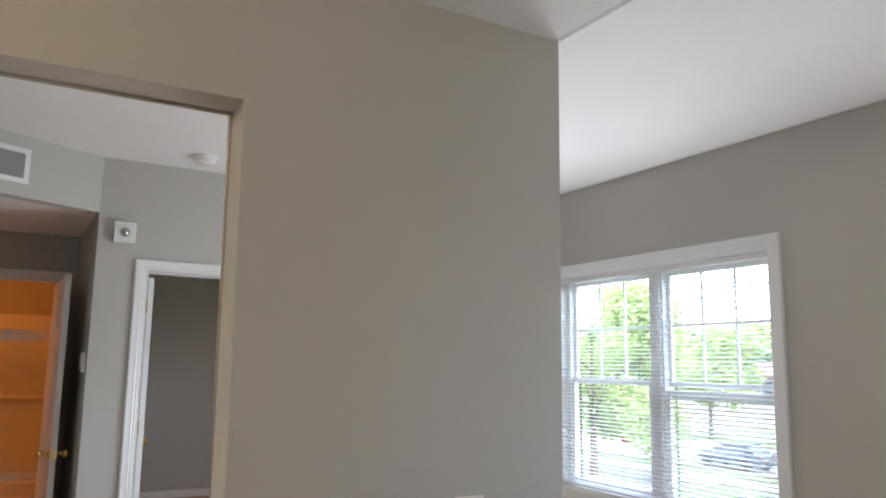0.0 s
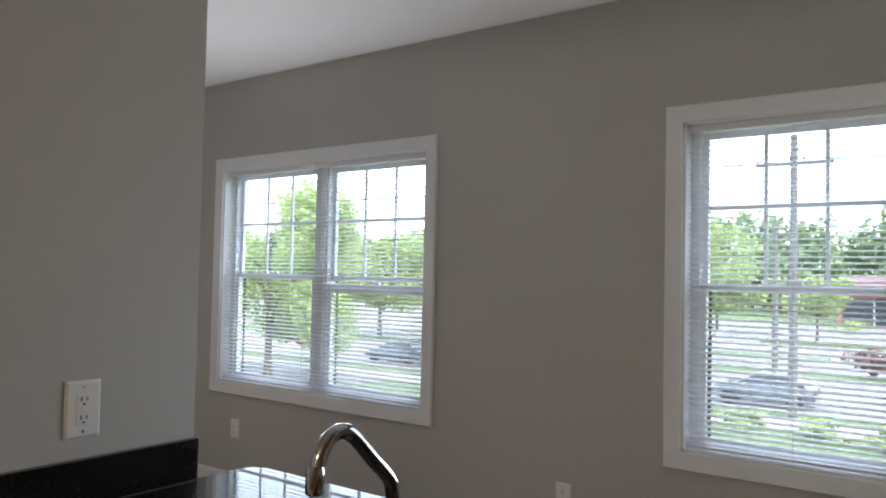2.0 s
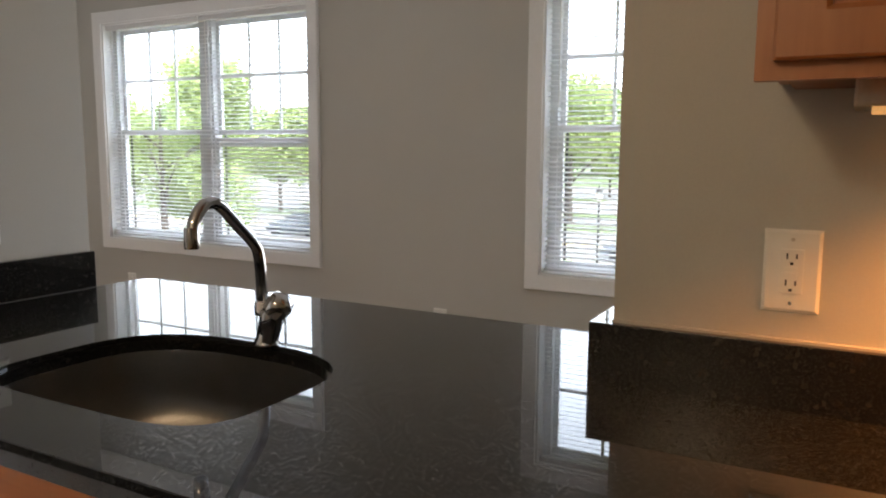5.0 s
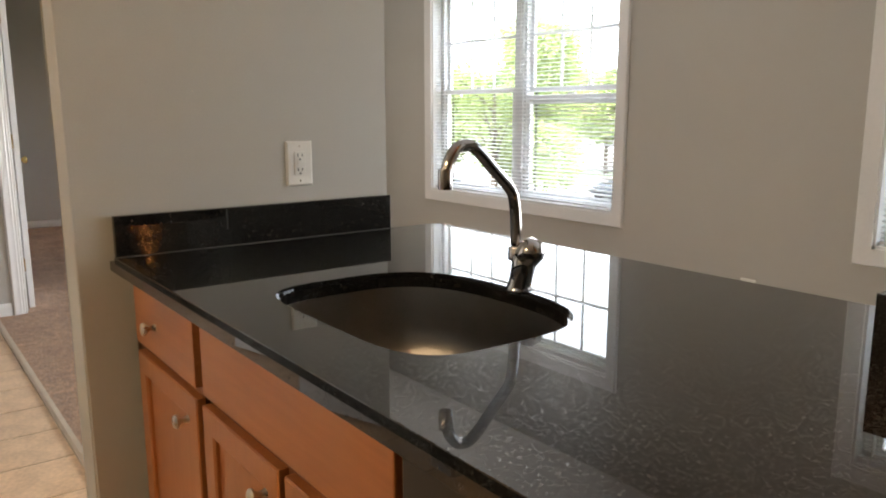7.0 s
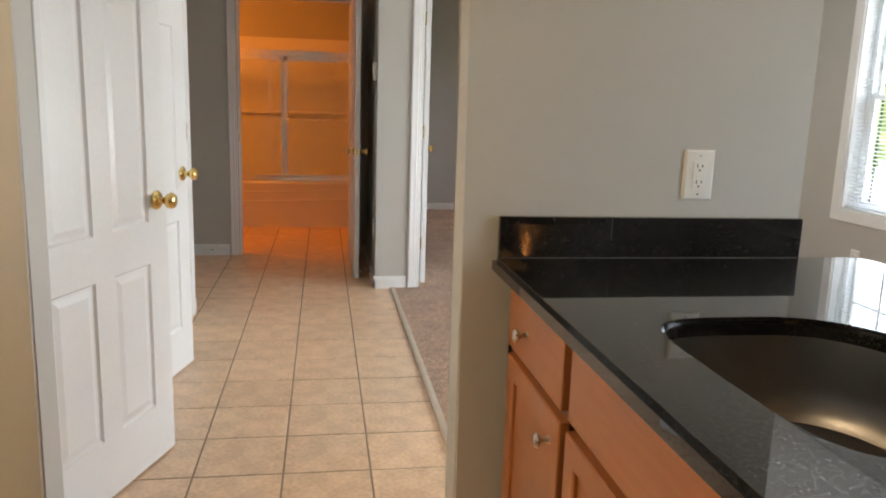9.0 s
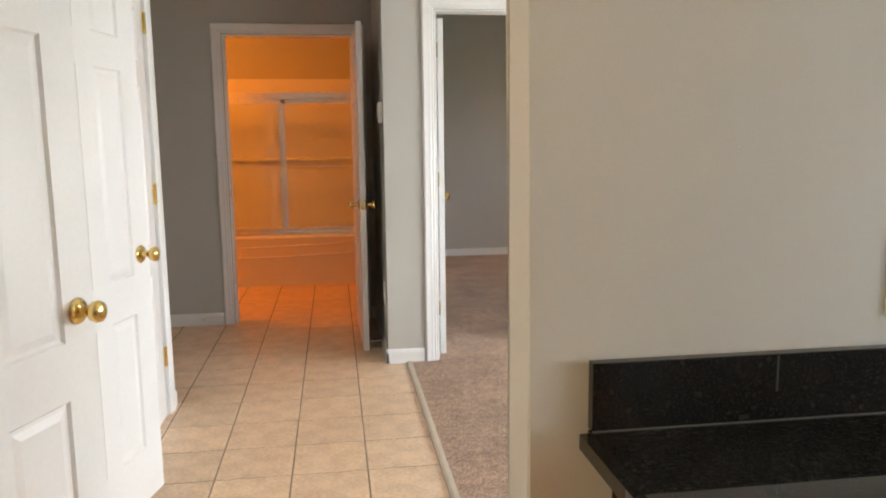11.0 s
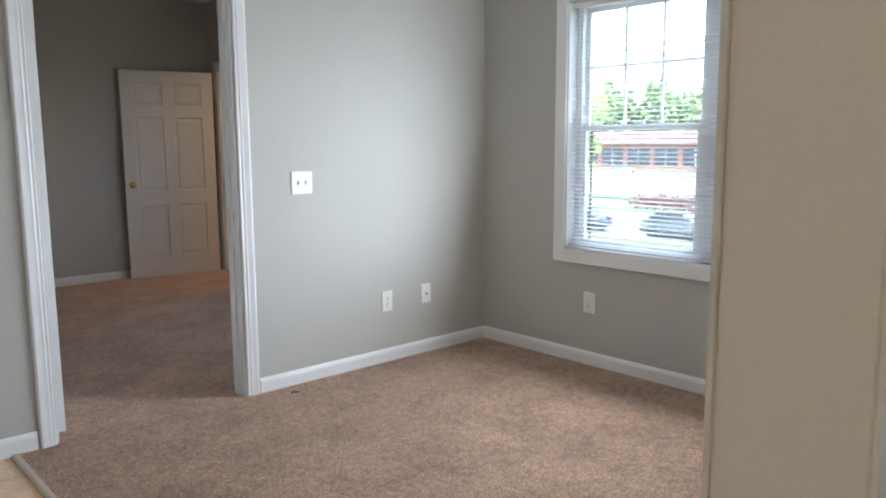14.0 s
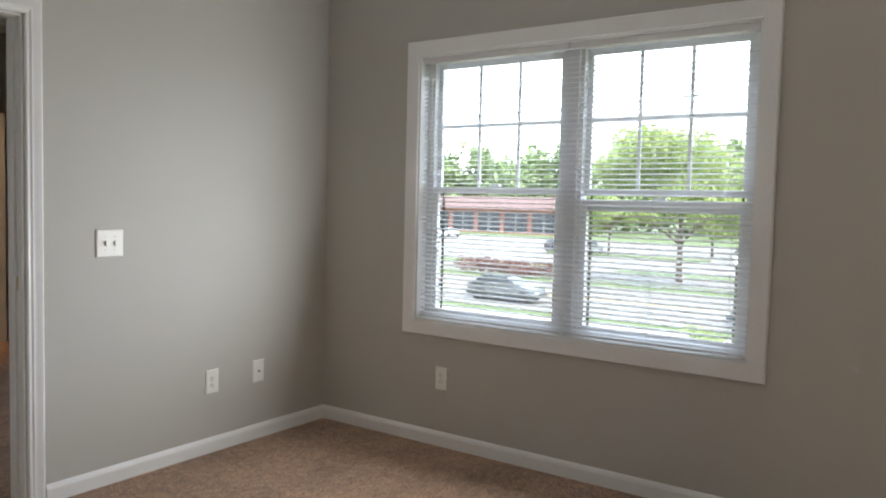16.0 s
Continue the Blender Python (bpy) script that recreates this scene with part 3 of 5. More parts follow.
# ---- six-panel doors ----
def six_panel_door(label, m, w=0.76, h=2.03, t=0.035, knob_side=1, knob=BRASS, hinges=True):
    """A leaf hinged at its origin that runs along +x; knobs on both faces near the free edge."""
    d = thing("door", label, "door", m, "six-panel doors")
    bm = bmesh.new()
    s, rails, mid = 0.115, ((0.0, 0.21), (0.72, 0.86), (1.58, 1.69), (h - 0.115, h)), 0.10
    core = 0.008
    zs = [0.21, 0.72, 0.86, 1.58, 1.69, h - 0.115]
    cells = [(x0, x1, zs[i], zs[i + 1]) for x0, x1 in ((s, (w - mid) / 2), ((w + mid) / 2, w - s)) for i in (0, 2, 4)]
    box(bm, 0.001, w - 0.001, -core, core, 0.012, h - 0.001)
    for x0, x1 in ((0, s), (w - s, w), ((w - mid) / 2, (w + mid) / 2)):
        box(bm, x0, x1, -t / 2, t / 2, 0.010, h)
    for z0, z1 in rails:
        for x0, x1 in ((s, (w - mid) / 2), ((w + mid) / 2, w - s)):
            box(bm, x0, x1, -t / 2, t / 2, max(z0, 0.010), z1)
    part("leaf", bm, DOOR, d)
    for x0, x1, z0, z1 in cells:
        bm = bmesh.new()
        for o in (1, -1):
            prof = ((0.0, t / 2 - 0.0005), (0.007, core + 0.0015), (0.016, core + 0.0015), (0.036, t / 2 - 0.003))
            rings = [[(x0 + i, o * y, z0 + i), (x1 - i, o * y, z0 + i), (x1 - i, o * y, z1 - i), (x0 + i, o * y, z1 - i)] for i, y in prof]
            ring_loft(bm, rings, False, True)
        part("panel", bm, DOOR, d)
    kz = 0.93
    for o in (1, -1):
        bm = bmesh.new()
        prof = [(0.001, 0), (0.031, 0.0), (0.033, 0.004), (0.028, 0.010), (0.012, 0.014), (0.010, 0.028), (0.014, 0.036), (0.024, 0.044), (0.0275, 0.056), (0.024, 0.066), (0.014, 0.071), (0.001, 0.072)]
        lathe(bm, [(r, o * (t / 2 + hh)) for r, hh in prof], (w - 0.065, 0, kz), "y", 20)
        part("knob", bm, knob, d, "polished brass round knob", 50)
    part("latch", boxed(w - 0.0005, w + 0.002, -0.011, 0.011, kz - 0.028, kz + 0.028), knob, d, "brass latch plate")
    return d


def hinged(x, y, dx, dy, z=0.0):
    return pose(x, y, z, 0, 0, math.degrees(math.atan2(dy, dx)))


six_panel_door("white six-panel closet door standing ajar, brass knob", hinged(-1.155, 0.26, 0.232, 0.695), 0.735)
six_panel_door("white six-panel closet door standing ajar farther along the hall", hinged(-1.165, 1.25, 0.156, 0.659), 0.677)
closed = six_panel_door("white six-panel closet door, closed, with brass hinges", hinged(LW - 0.02, 2.70, 0, -1), 0.66)
for z in (0.30, 1.09, 1.87):
    hinge(closed, (-0.004, 0.022, z), (0, 1))
bath_door = six_panel_door("white six-panel bathroom door opened into the hall", hinged(-0.142, 4.565, 0.016, -0.915), 0.915)
six_panel_door("white six-panel door opened flat against the bedroom wall", hinged(2.935, 7.20, -0.87, 0.135), 0.882, knob=BRASS)

six_panel_door("white six-panel bedroom door opened inward", hinged(DX0 + 0.052, YS + 0.128, 0.10, 0.995), 0.84)
# spring stop on the baseboard behind the bathroom door
stop = thing("door_stop", "chrome spring door stop on the hall baseboard", "door stop")
bm = bmesh.new()
lathe(bm, [(0.001, 0), (0.010, 0), (0.010, 0.004), (0.0045, 0.006), (0.0045, 0.066), (0.001, 0.066)], (0, 0, 0), "x", 10)
part("spring", bm, CHROME, stop, m=pose(HX - 0.014, 3.74, 0.045, 0, 0, 180))
bm = bmesh.new()
lathe(bm, [(0.001, 0.064), (0.007, 0.064), (0.007, 0.078), (0.001, 0.080)], (0, 0, 0), "x", 10)
part("tip", bm, PLASTIC, stop, "white rubber tip", m=pose(HX - 0.014, 3.74, 0.045, 0, 0, 180))


stop2 = copy_thing(stop, pose(0, 0, 0))
for ob in stop2.children:
    ob.matrix_local = pose(-1.27, BY - 0.014, 0.045, 0, 0, -90)
lint = thing("lint", "small dark lint fluff lying on the carpet", "lint", pose(1.430, 3.247, 0.008))
bm = bmesh.new()
tube(bm, smooth_path([(-0.022, 0, 0.003), (-0.008, 0.006, 0.009), (0.006, -0.004, 0.006), (0.02, 0.004, 0.003)], 4), 0.004, 6)
part("fluff", bm, RUBBER, lint)
hook = thing("wall_anchor", "tiny screw anchor in the painted kitchen wall", "screw", pose(0.276, 0.0, 1.320) @ Matrix.Scale(0.4, 4))
bm = bmesh.new()
lathe(bm, [(0.001, -0.004), (0.004, -0.003), (0.005, 0.0), (0.001, 0.0)], (0, 0, 0), "y", 10)
part("head", bm, NICKEL, hook)


# ---- windows ----
def window(name, y0, y1, label):
    """A pair of double-hung units with casing; y0 < y1."""
    w = tagged(new(name), label, "window", "", "structure")
    z0, z1 = WZ0, WZ1
    c = 0.075
    prof = [(0, 0), (0, 0.013), (0.010, 0.017), (0.050, 0.019), (0.070, 0.021), (c, 0.014), (c, 0)]
    bm = bmesh.new()
    path = [(WX, y0, z0), (WX, y1, z0), (WX, y1, z1), (WX, y0, z1)]
    d = (Vector(path[1]) - Vector(path[0])).normalized().cross(Vector((-1, 0, 0)))
    moulding(bm, path, (-1, 0, 0), prof if d.z < 0 else [(-a, h) for a, h in prof], True)
    part("casing", bm, TRIM, w, smooth=35)
    bm = bmesh.new()
    e = 0.012
    for a, b, cc, dd in ((y0, y1, z0, z0 + e), (y0, y1, z1 - e, z1), (y0, y0 + e, z0, z1), (y1 - e, y1, z0, z1)):
        box(bm, WX - 0.002, WX + 0.10, a, b, cc, dd)
    part("jamb_liner", bm, TRIM, w)
    mid = (y0 + y1) / 2
    bm = boxed(WX + 0.060, WX + 0.14, mid - 0.035, mid + 0.035, z0 + e, z1 - e, bevel=0.004)
    part("mullion", bm, VINYL, w)
    zm = 1.41
    for a, b, drop, fa, fb in ((mid + 0.035, y1 - e, 0.0, 0.022, 0.040), (y0 + e, mid - 0.035, 0.055, 0.040, 0.022)):
        bm = bmesh.new()
        f = 0.024
        box(bm, WX + 0.075, WX + 0.14, a, a + fa, z0 + e, z1 - e)
        box(bm, WX + 0.075, WX + 0.14, b - fb, b, z0 + e, z1 - e)
        box(bm, WX + 0.075, WX + 0.14, a + fa, b - fb, z1 - e - f, z1 - e)
        box(bm, WX + 0.075, WX + 0.14, a + fa, b - fb, z0 + e, z0 + e + f * 0.7)
        part("frame", bm, VINYL, w)
        a, b = a + fa, b - fb
        # upper sash, outside, and lower sash, inside
        for nm, xa, xb, za, zb in (("upper_sash", 0.112, 0.134, zm - 0.018, z1 - e - f), ("lower_sash", 0.084, 0.108, z0 + e + f * 0.7, zm + 0.018 - drop)):
            bm = bmesh.new()
            s = 0.028
            box(bm, WX + xa, WX + xb, a, a + s, za, zb)
            box(bm, WX + xa, WX + xb, b - s, b, za, zb)
            box(bm, WX + xa, WX + xb, a + s, b - s, za, za + s)
            box(bm, WX + xa, WX + xb, a + s, b - s, zb - s, zb)
            sash = part(nm, bm, VINYL, w)
            ga, gb, gza, gzb = a + s, b - s, za + s, zb - s
            xm = WX + (xa + xb) / 2
            pane = part("pane", boxed(xm - 0.002, xm + 0.002, ga, gb, gza, gzb), GLASS, sash, "clear glass pane")
            pane.visible_shadow = False
            if nm == "upper_sash":
                for i in (1, 2):
                    yy = ga + (gb - ga) * i / 3
                    part("muntin", boxed(xm - 0.006, xm + 0.006, yy - 0.008, yy + 0.008, gza, gzb), VINYL, sash)
                zz = gza + (gzb - gza) * 0.52
                part("muntin", boxed(xm - 0.005, xm + 0.005, ga, gb, zz - 0.008, zz + 0.008), VINYL, sash)
        bm = bmesh.new()
        box(bm, WX + 0.136, WX + 0.142, a + 0.024, a + 0.036, z0 + 0.03, zm)
        box(bm, WX + 0.136, WX + 0.142, b - 0.036, b - 0.024, z0 + 0.03, zm)
        part("screen_frame", bm, RUBBER, w, "dark insect screen frame")
        if drop:
            part("screen_rail", boxed(WX + 0.110, WX + 0.136, a, b, zm - 0.095, zm - 0.055), VINYL, w)
        part("sash_lock", boxed(WX + 0.086, WX + 0.106, (a + b) / 2 - 0.03, (a + b) / 2 + 0.03, zm + 0.018 - drop, zm + 0.030 - drop, bevel=0.003), VINYL, w, "white sash lock")
    return w


def blind(y0, y1, z0, z1, label, tilt=6, slat=None):
    """A lowered slat blind with head rail, bottom rail, ladder cords and wand."""
    x = WX + 0.030
    d = thing("window_blind", label, "blind", pose(x, (y0 + y1) / 2, z0), "slat blinds")
    half, hgt = (y1 - y0) / 2, z1 - z0
    part("head_rail", boxed(-0.016, 0.016, -half, half, hgt - 0.030, hgt, bevel=0.002), RAIL, d)
    part("bottom_rail", boxed(-0.013, 0.013, -half, half, 0.0, 0.013, bevel=0.003), RAIL, d)
    pitch = 0.0245
    n = int((hgt - 0.06) / pitch)
    for i in range(n):
        share("slat", slat, d, pose(0, 0, 0.026 + i * pitch, 0, tilt, 0) @ Matrix.Diagonal((1, half / 0.5, 1, 1)))
    for o in (-0.82, 0.0, 0.82):
        bm = bmesh.new()
        for xx in (-0.0135, 0.0135):
            box(bm, xx - 0.0006, xx + 0.0006, o * half - 0.0006, o * half + 0.0006, 0.01, hgt - 0.03)
        part("ladder_cord", bm, CORD, d)
    bm = bmesh.new()
    tube(bm, [(-0.02, half - 0.06, hgt - 0.03), (-0.022, half - 0.061, hgt - 0.62)], 0.003, 6)
    part("wand", bm, PLASTIC, d, "clear plastic tilt wand")
    return d


bm = bmesh.new()
k = 5
top = [(-0.0125 + 0.025 * i / k, 0.0022 * (1 - (2 * i / k - 1) ** 2)) for i in range(k + 1)]
ring = [(x, z + 0.0003) for x, z in top] + [(x, z - 0.0003) for x, z in reversed(top)]
ring_loft(bm, [[(x, y, z) for x, z in ring] for y in (-0.5, 0.5)])
SLAT_MESH = mesh_of("slat", bm, SLAT)
for nm, (y0, y1) in zip(("window_1", "window_2"), WIN):
    window(nm, y0, y1, "white vinyl pair of double-hung windows in wide white casing")
    mid = (y0 + y1) / 2
    blind(mid + 0.004, y1 - 0.018, WZ0 + 0.020, WZ1 - 0.014, "white slat blind lowered in the window, slats open", -11 if nm == "window_1" else -18, SLAT_MESH)
    blind(y0 + 0.018, mid - 0.004, WZ0 + 0.020, WZ1 - 0.014, "white slat blind lowered in the window, slats half open", -18, SLAT_MESH)


# ---- plates on the walls ----
def outlet(m, label, gfci=False, jack=False):
    """A wall plate in the x-z plane facing -y."""
    d = thing("wall_outlet", label, "outlet", m, "wall plates")
    w, h = 0.040, 0.0625
    bm = bmesh.new()
    ring_loft(bm, [[(-w, 0, -h), (w, 0, -h), (w, 0, h), (-w, 0, h)], [(-w, -0.003, -h), (w, -0.003, -h), (w, -0.003, h), (-w, -0.003, h)],
                   [(-w + 0.005, -0.007, -h + 0.005), (w - 0.005, -0.007, -h + 0.005), (w - 0.005, -0.007, h - 0.005), (-w + 0.005, -0.007, h - 0.005)]])
    part("plate", bm, PLASTIC, d)
    if jack:
        bm = bmesh.new()
        lathe(bm, [(0.001, -0.014), (0.005, -0.014), (0.005, -0.006), (0.001, -0.006)], (0, 0, 0), "y", 12)
        part("jack", bm, SLOT, d, "dark round cable jack")
        return d
    if gfci:
        part("receptacle", boxed(-0.0165, 0.0165, -0.0095, -0.005, -0.0335, 0.0335, bevel=0.001), PLASTIC, d)
        part("button", boxed(-0.008, 0.008, -0.0115, -0.009, 0.001, 0.007), PLASTIC, d)
        part("button", boxed(-0.008, 0.008, -0.0115, -0.009, -0.007, -0.001), PLASTIC, d)
        fronts, y = (0.020, -0.020), -0.0098
    else:
        for z in (0.0195, -0.0195):
            bm = bmesh.new()
            lathe(bm, [(0.001, -0.0095), (0.0165, -0.0095), (0.017, -0.006), (0.001, -0.006)], (0, 0, z), "y", 16)
            part("receptacle", bm, PLASTIC, d)
        fronts, y = (0.0195, -0.0195), -0.0098
    for z in fronts:
        for x, hh in ((-0.0065, 0.0045), (0.0065, 0.0035)):
            part("slot", boxed(x - 0.0012, x + 0.0012, y - 0.0005, y + 0.002, z - hh + 0.003, z + hh + 0.003), SLOT, d)
        part("slot", boxed(-0.0024, 0.0024, y - 0.0005, y + 0.002, z - 0.010, z - 0.006), SLOT, d)
    for z in ((0.048, -0.048) if gfci else (0.0,)):
        bm = bmesh.new()
        lathe(bm, [(0.001, -0.0080), (0.003, -0.0078), (0.003, -0.006), (0.001, -0.006)], (0, 0, z), "y", 8)
        part("screw", bm, NICKEL, d)
    return d


outlet(pose(0.565, 0.0, 1.124), "white duplex safety outlet on the wall above the black backsplash", gfci=True)
outlet(pose(KW, -1.802, 1.125, 0, 0, -90), "white safety outlet above the backsplash beneath the wall cabinet", gfci=True)
outlet(pose(2.163, YS, 0.381), "white duplex outlet low on the greige wall")
outlet(pose(2.474, YS, 0.385), "white cable jack plate low on the greige wall", jack=True)
outlet(pose(WX, 2.506, 0.383, 0, 0, -90), "white duplex outlet beneath the window")
outlet(pose(HX, 3.60, 0.39, 0, 0, -90), "white duplex outlet low on the hall wall behind the bathroom door")
outlet(pose(WX, 0.059, 0.390, 0, 0, -90), "white duplex outlet between the windows")

sw = thing("light_switch", "white two-gang toggle switch plate beside the bedroom door", "light switch", pose(1.592, YS, 1.118))
w, h = 0.0665, 0.0625
bm = bmesh.new()
ring_loft(bm, [[(-w + i, -y, -h + i), (w - i, -y, -h + i), (w - i, -y, h - i), (-w + i, -y, h - i)] for i, y in ((0, 0), (0, 0.003), (0.005, 0.007))])
part("plate", bm, PLASTIC, sw)
for x in (-0.023, 0.023):
    part("toggle", boxed(x - 0.004, x + 0.004, -0.017, -0.005, -0.004, 0.011, bevel=0.001), PLASTIC, sw)
    part("toggle_slot", boxed(x - 0.0055, x + 0.0055, -0.0075, -0.006, -0.012, 0.012), GRILLE, sw)
    for z in (0.030, -0.030):
        bm = bmesh.new()
        lathe(bm, [(0.001, -0.0080), (0.003, -0.0078), (0.003, -0.006), (0.001, -0.006)], (x, 0, z), "y", 8)
        part("screw", bm, NICKEL, sw)

st = thing("thermostat", "small white thermostat box on the hall wall", "thermostat", pose(HX, 3.545, 1.487, 0, 0, -90))
part("body", boxed(-0.055, 0.055, -0.022, 0, -0.06, 0.06, bevel=0.004), PLASTIC, st)
part("cover", boxed(-0.045, 0.045, -0.026, -0.022, -0.03, 0.05, bevel=0.0015), PLASTIC, st)

al = thing("alarm_strobe", "white fire alarm strobe high beside the bedroom door", "alarm", pose(0.144, YS, 2.287))
part("body", boxed(-0.062, 0.062, -0.035, 0, -0.065, 0.065, bevel=0.006), PLASTIC, al)
bm = bmesh.new()
lathe(bm, [(0.001, -0.062), (0.015, -0.058), (0.026, -0.046), (0.030, -0.034), (0.001, -0.034)], (0, 0, 0), "y", 16)
part("lens", bm, CHROME, al, "clear silvered strobe lens", 40)

sd = thing("smoke_detector", "round white smoke detector on the living room ceiling", "smoke detector", pose(0.53, 3.03, LC))
bm = bmesh.new()
lathe(bm, [(0.001, 0), (0.078, 0), (0.078, -0.012), (0.070, -0.016), (0.001, -0.016)], (0, 0, 0), "z", 24)
part("base", bm, PLASTIC, sd, smooth=40)
bm = bmesh.new()
lathe(bm, [(0.001, -0.016), (0.064, -0.016), (0.060, -0.034), (0.046, -0.044), (0.001, -0.046)], (0, 0, 0), "z", 24)
part("cover", bm, PLASTIC, sd, smooth=40)

# return-air grille in the slanting header
ang = math.degrees(math.atan2(b.y - a.y, b.x - a.x)) + 180
vent = thing("ceiling_vent", "white framed air grille on the slanting header wall", "vent", pose(a.x + (b.x - a.x) * 0.524, a.y + (b.y - a.y) * 0.524, 2.574, 0, 0, ang))
bm = bmesh.new()
for x0, x1, z0, z1 in ((-0.23, 0.23, 0.072, 0.100), (-0.23, 0.23, -0.100, -0.072), (-0.23, -0.20, -0.072, 0.072), (0.20, 0.23, -0.072, 0.072)):
    box(bm, x0, x1, -0.010, 0.0, z0, z1)
part("frame", bm, TRIM, vent)
part("backing", boxed(-0.20, 0.20, -0.001, 0.0, -0.072, 0.072), GRILLE, vent)
for i in range(11):
    z = -0.0635 + i * 0.0127
    part("slat", boxed(-0.20, 0.20, -0.0015, 0.0015, -0.005, 0.005), GRILLE, vent, m=pose(0, -0.006, z, 35))

# ---- kitchen ----
CX0, CX1, CT = 0.046, 1.05, 0.915
SINK = (0.400, -0.838)


def sink_outline(grow=0.0, k=56):
    """A rounded bowl outline: straight toward the cabinet, curved behind."""
    pts = []
    for i in range(k):
        t = 2 * math.pi * i / k
        c, s = math.cos(t), math.sin(t)
        p = 2 / (2.7 if c > 0 else 4.8)
        x = math.copysign(abs(c) ** p, c) * (0.205 + grow)
        y = math.copysign(abs(s) ** p, s) * (0.274 + grow)
        pts.append((SINK[0] + x, SINK[1] + y))
    return pts


bm = bmesh.new()
outer = [(CX0, 0.0 - 0.002), (CX1 - 0.06, -0.004), (CX1 - 0.02, -0.020), (CX1, -0.06), (CX1, -1.49), (CX1, KE + 0.001), (KW - 0.001, KE + 0.001), (KW - 0.001, -1.60), (KW - 0.001, KY0 + 0.6), (CX0, KY0 + 0.6)]
inner = sink_outline()
edges = []
for loop in (outer, inner):
    vs = [bm.verts.new((x, y, CT)) for x, y in loop]
    edges += [bm.edges.new((vs[i], vs[(i + 1) % len(vs)])) for i in range(len(vs))]
bmesh.ops.triangle_fill(bm, edges=edges, use_beauty=True)
got = bmesh.ops.extrude_face_region(bm, geom=bm.faces[:])
bmesh.ops.translate(bm, verts=[v for v in got["geom"] if isinstance(v, bmesh.types.BMVert)], vec=(0, 0, -0.032))
rim = [e for e in bm.edges if len(e.link_faces) == 2 and all(abs(v.co.z - CT) < 1e-4 for v in e.verts) and abs(e.calc_face_angle(0)) > 1.0]
bmesh.ops.bevel(bm, geom=rim, offset=0.009, segments=4, affect="EDGES")
top_ob = thing("countertop", "polished black granite countertop with breakfast bar", "countertop")
part("slab", bm, GRANITE, top_ob)
part("backsplash", boxed(CX0 + 0.012, 0.856, -0.022, -0.002, CT, CT + 0.102, bevel=0.0015), GRANITE, top_ob, "black granite backsplash with a lighter seam")
part("caulk", boxed(CX0 + 0.012, 0.85, -0.0245, -0.0215, CT - 0.001, CT + 0.0018), CAULK, top_ob, "grey caulk line")
part("seam", boxed(0.3395, 0.3425, -0.0226, -0.0215, CT + 0.045, CT + 0.099), SEAM, top_ob, "grey caulk seam")
part("backsplash", boxed(KW - 0.023, KW - 0.001, KY0 + 0.6, -1.498, CT, CT + 0.102, bevel=0.0015), GRANITE, top_ob)
part("backsplash", boxed(KW - 0.001, 0.935, KE + 0.002, -1.498, CT, CT + 0.102, bevel=0.0015), GRANITE, top_ob)
part("caulk", boxed(KW - 0.009, KW + 0.001, KY0 + 0.6, KE, CT + 0.102, CT + 0.106), PAINT, top_ob)

sink = thing("kitchen_sink", "brushed stainless undermount sink, empty", "sink")
bm = bmesh.new()
levels = [(0.012, CT - 0.033), (0.004, CT - 0.033), (0.003, CT - 0.04), (-0.002, CT - 0.12), (-0.008, CT - 0.165), (-0.022, CT - 0.188), (-0.05, CT - 0.196), (-0.12, CT - 0.199), (-0.150, CT - 0.200)]
ring_loft(bm, [[(x, y, z) for x, y in sink_outline(g)] for g, z in levels], False, True)
part("bowl", bm, STEEL, sink, smooth=40)
bm = bmesh.new()
lathe(bm, [(0.001, 0.004), (0.034, 0.004), (0.044, 0.002), (0.046, 0.0)], (SINK[0], SINK[1], CT - 0.1995), "z", 24)
part("drain", bm, CHROME, sink, "round chrome drain")

faucet = thing("kitchen_faucet", "chrome single-handle kitchen faucet with arched spout", "faucet", pose(0.614, -0.863, CT))
bm = bmesh.new()
tube(bm, [(0, 0, 0), (0, 0, 0.005), (0, -0.001, 0.010), (0, -0.010, 0.040), (0, -0.017, 0.064), (0, -0.019, 0.070)], 0, 28, [0.026, 0.026, 0.0225, 0.0235, 0.0255, 0.022])
part("body", bm, CHROME, faucet, smooth=40)
bm = bmesh.new()
lathe(bm, [(0.001, 0.060), (0.0165, 0.060), (0.0165, 0.084), (0.0145, 0.088), (0.001, 0.088)], (-0.002, 0.007, 0), "z", 20)
part("collar", bm, CHROME, faucet, smooth=40)
bm = bmesh.new()
sp = smooth_path([(-0.002, 0.007, 0.084), (-0.004, 0.007, 0.13), (-0.010, 0.006, 0.178), (-0.022, 0.005, 0.203), (-0.066, 0.004, 0.243), (-0.102, 0.003, 0.276), (-0.128, 0.002, 0.290), (-0.154, 0.002, 0.286), (-0.174, 0.002, 0.262), (-0.182, 0.002, 0.225)], 6)
tube(bm, sp, 0.0115, 16)
part("spout", bm, CHROME, faucet, smooth=60)
bm = bmesh.new()
lathe(bm, [(0.001, 0.212), (0.0125, 0.212), (0.0135, 0.216), (0.0135, 0.244), (0.0120, 0.250), (0.001, 0.250)], (-0.183, 0.002, 0), "z", 18)
part("aerator", bm, CHROME, faucet, smooth=40)
bm = bmesh.new()
axis = Vector((0.0, -0.62, 0.62)).normalized()
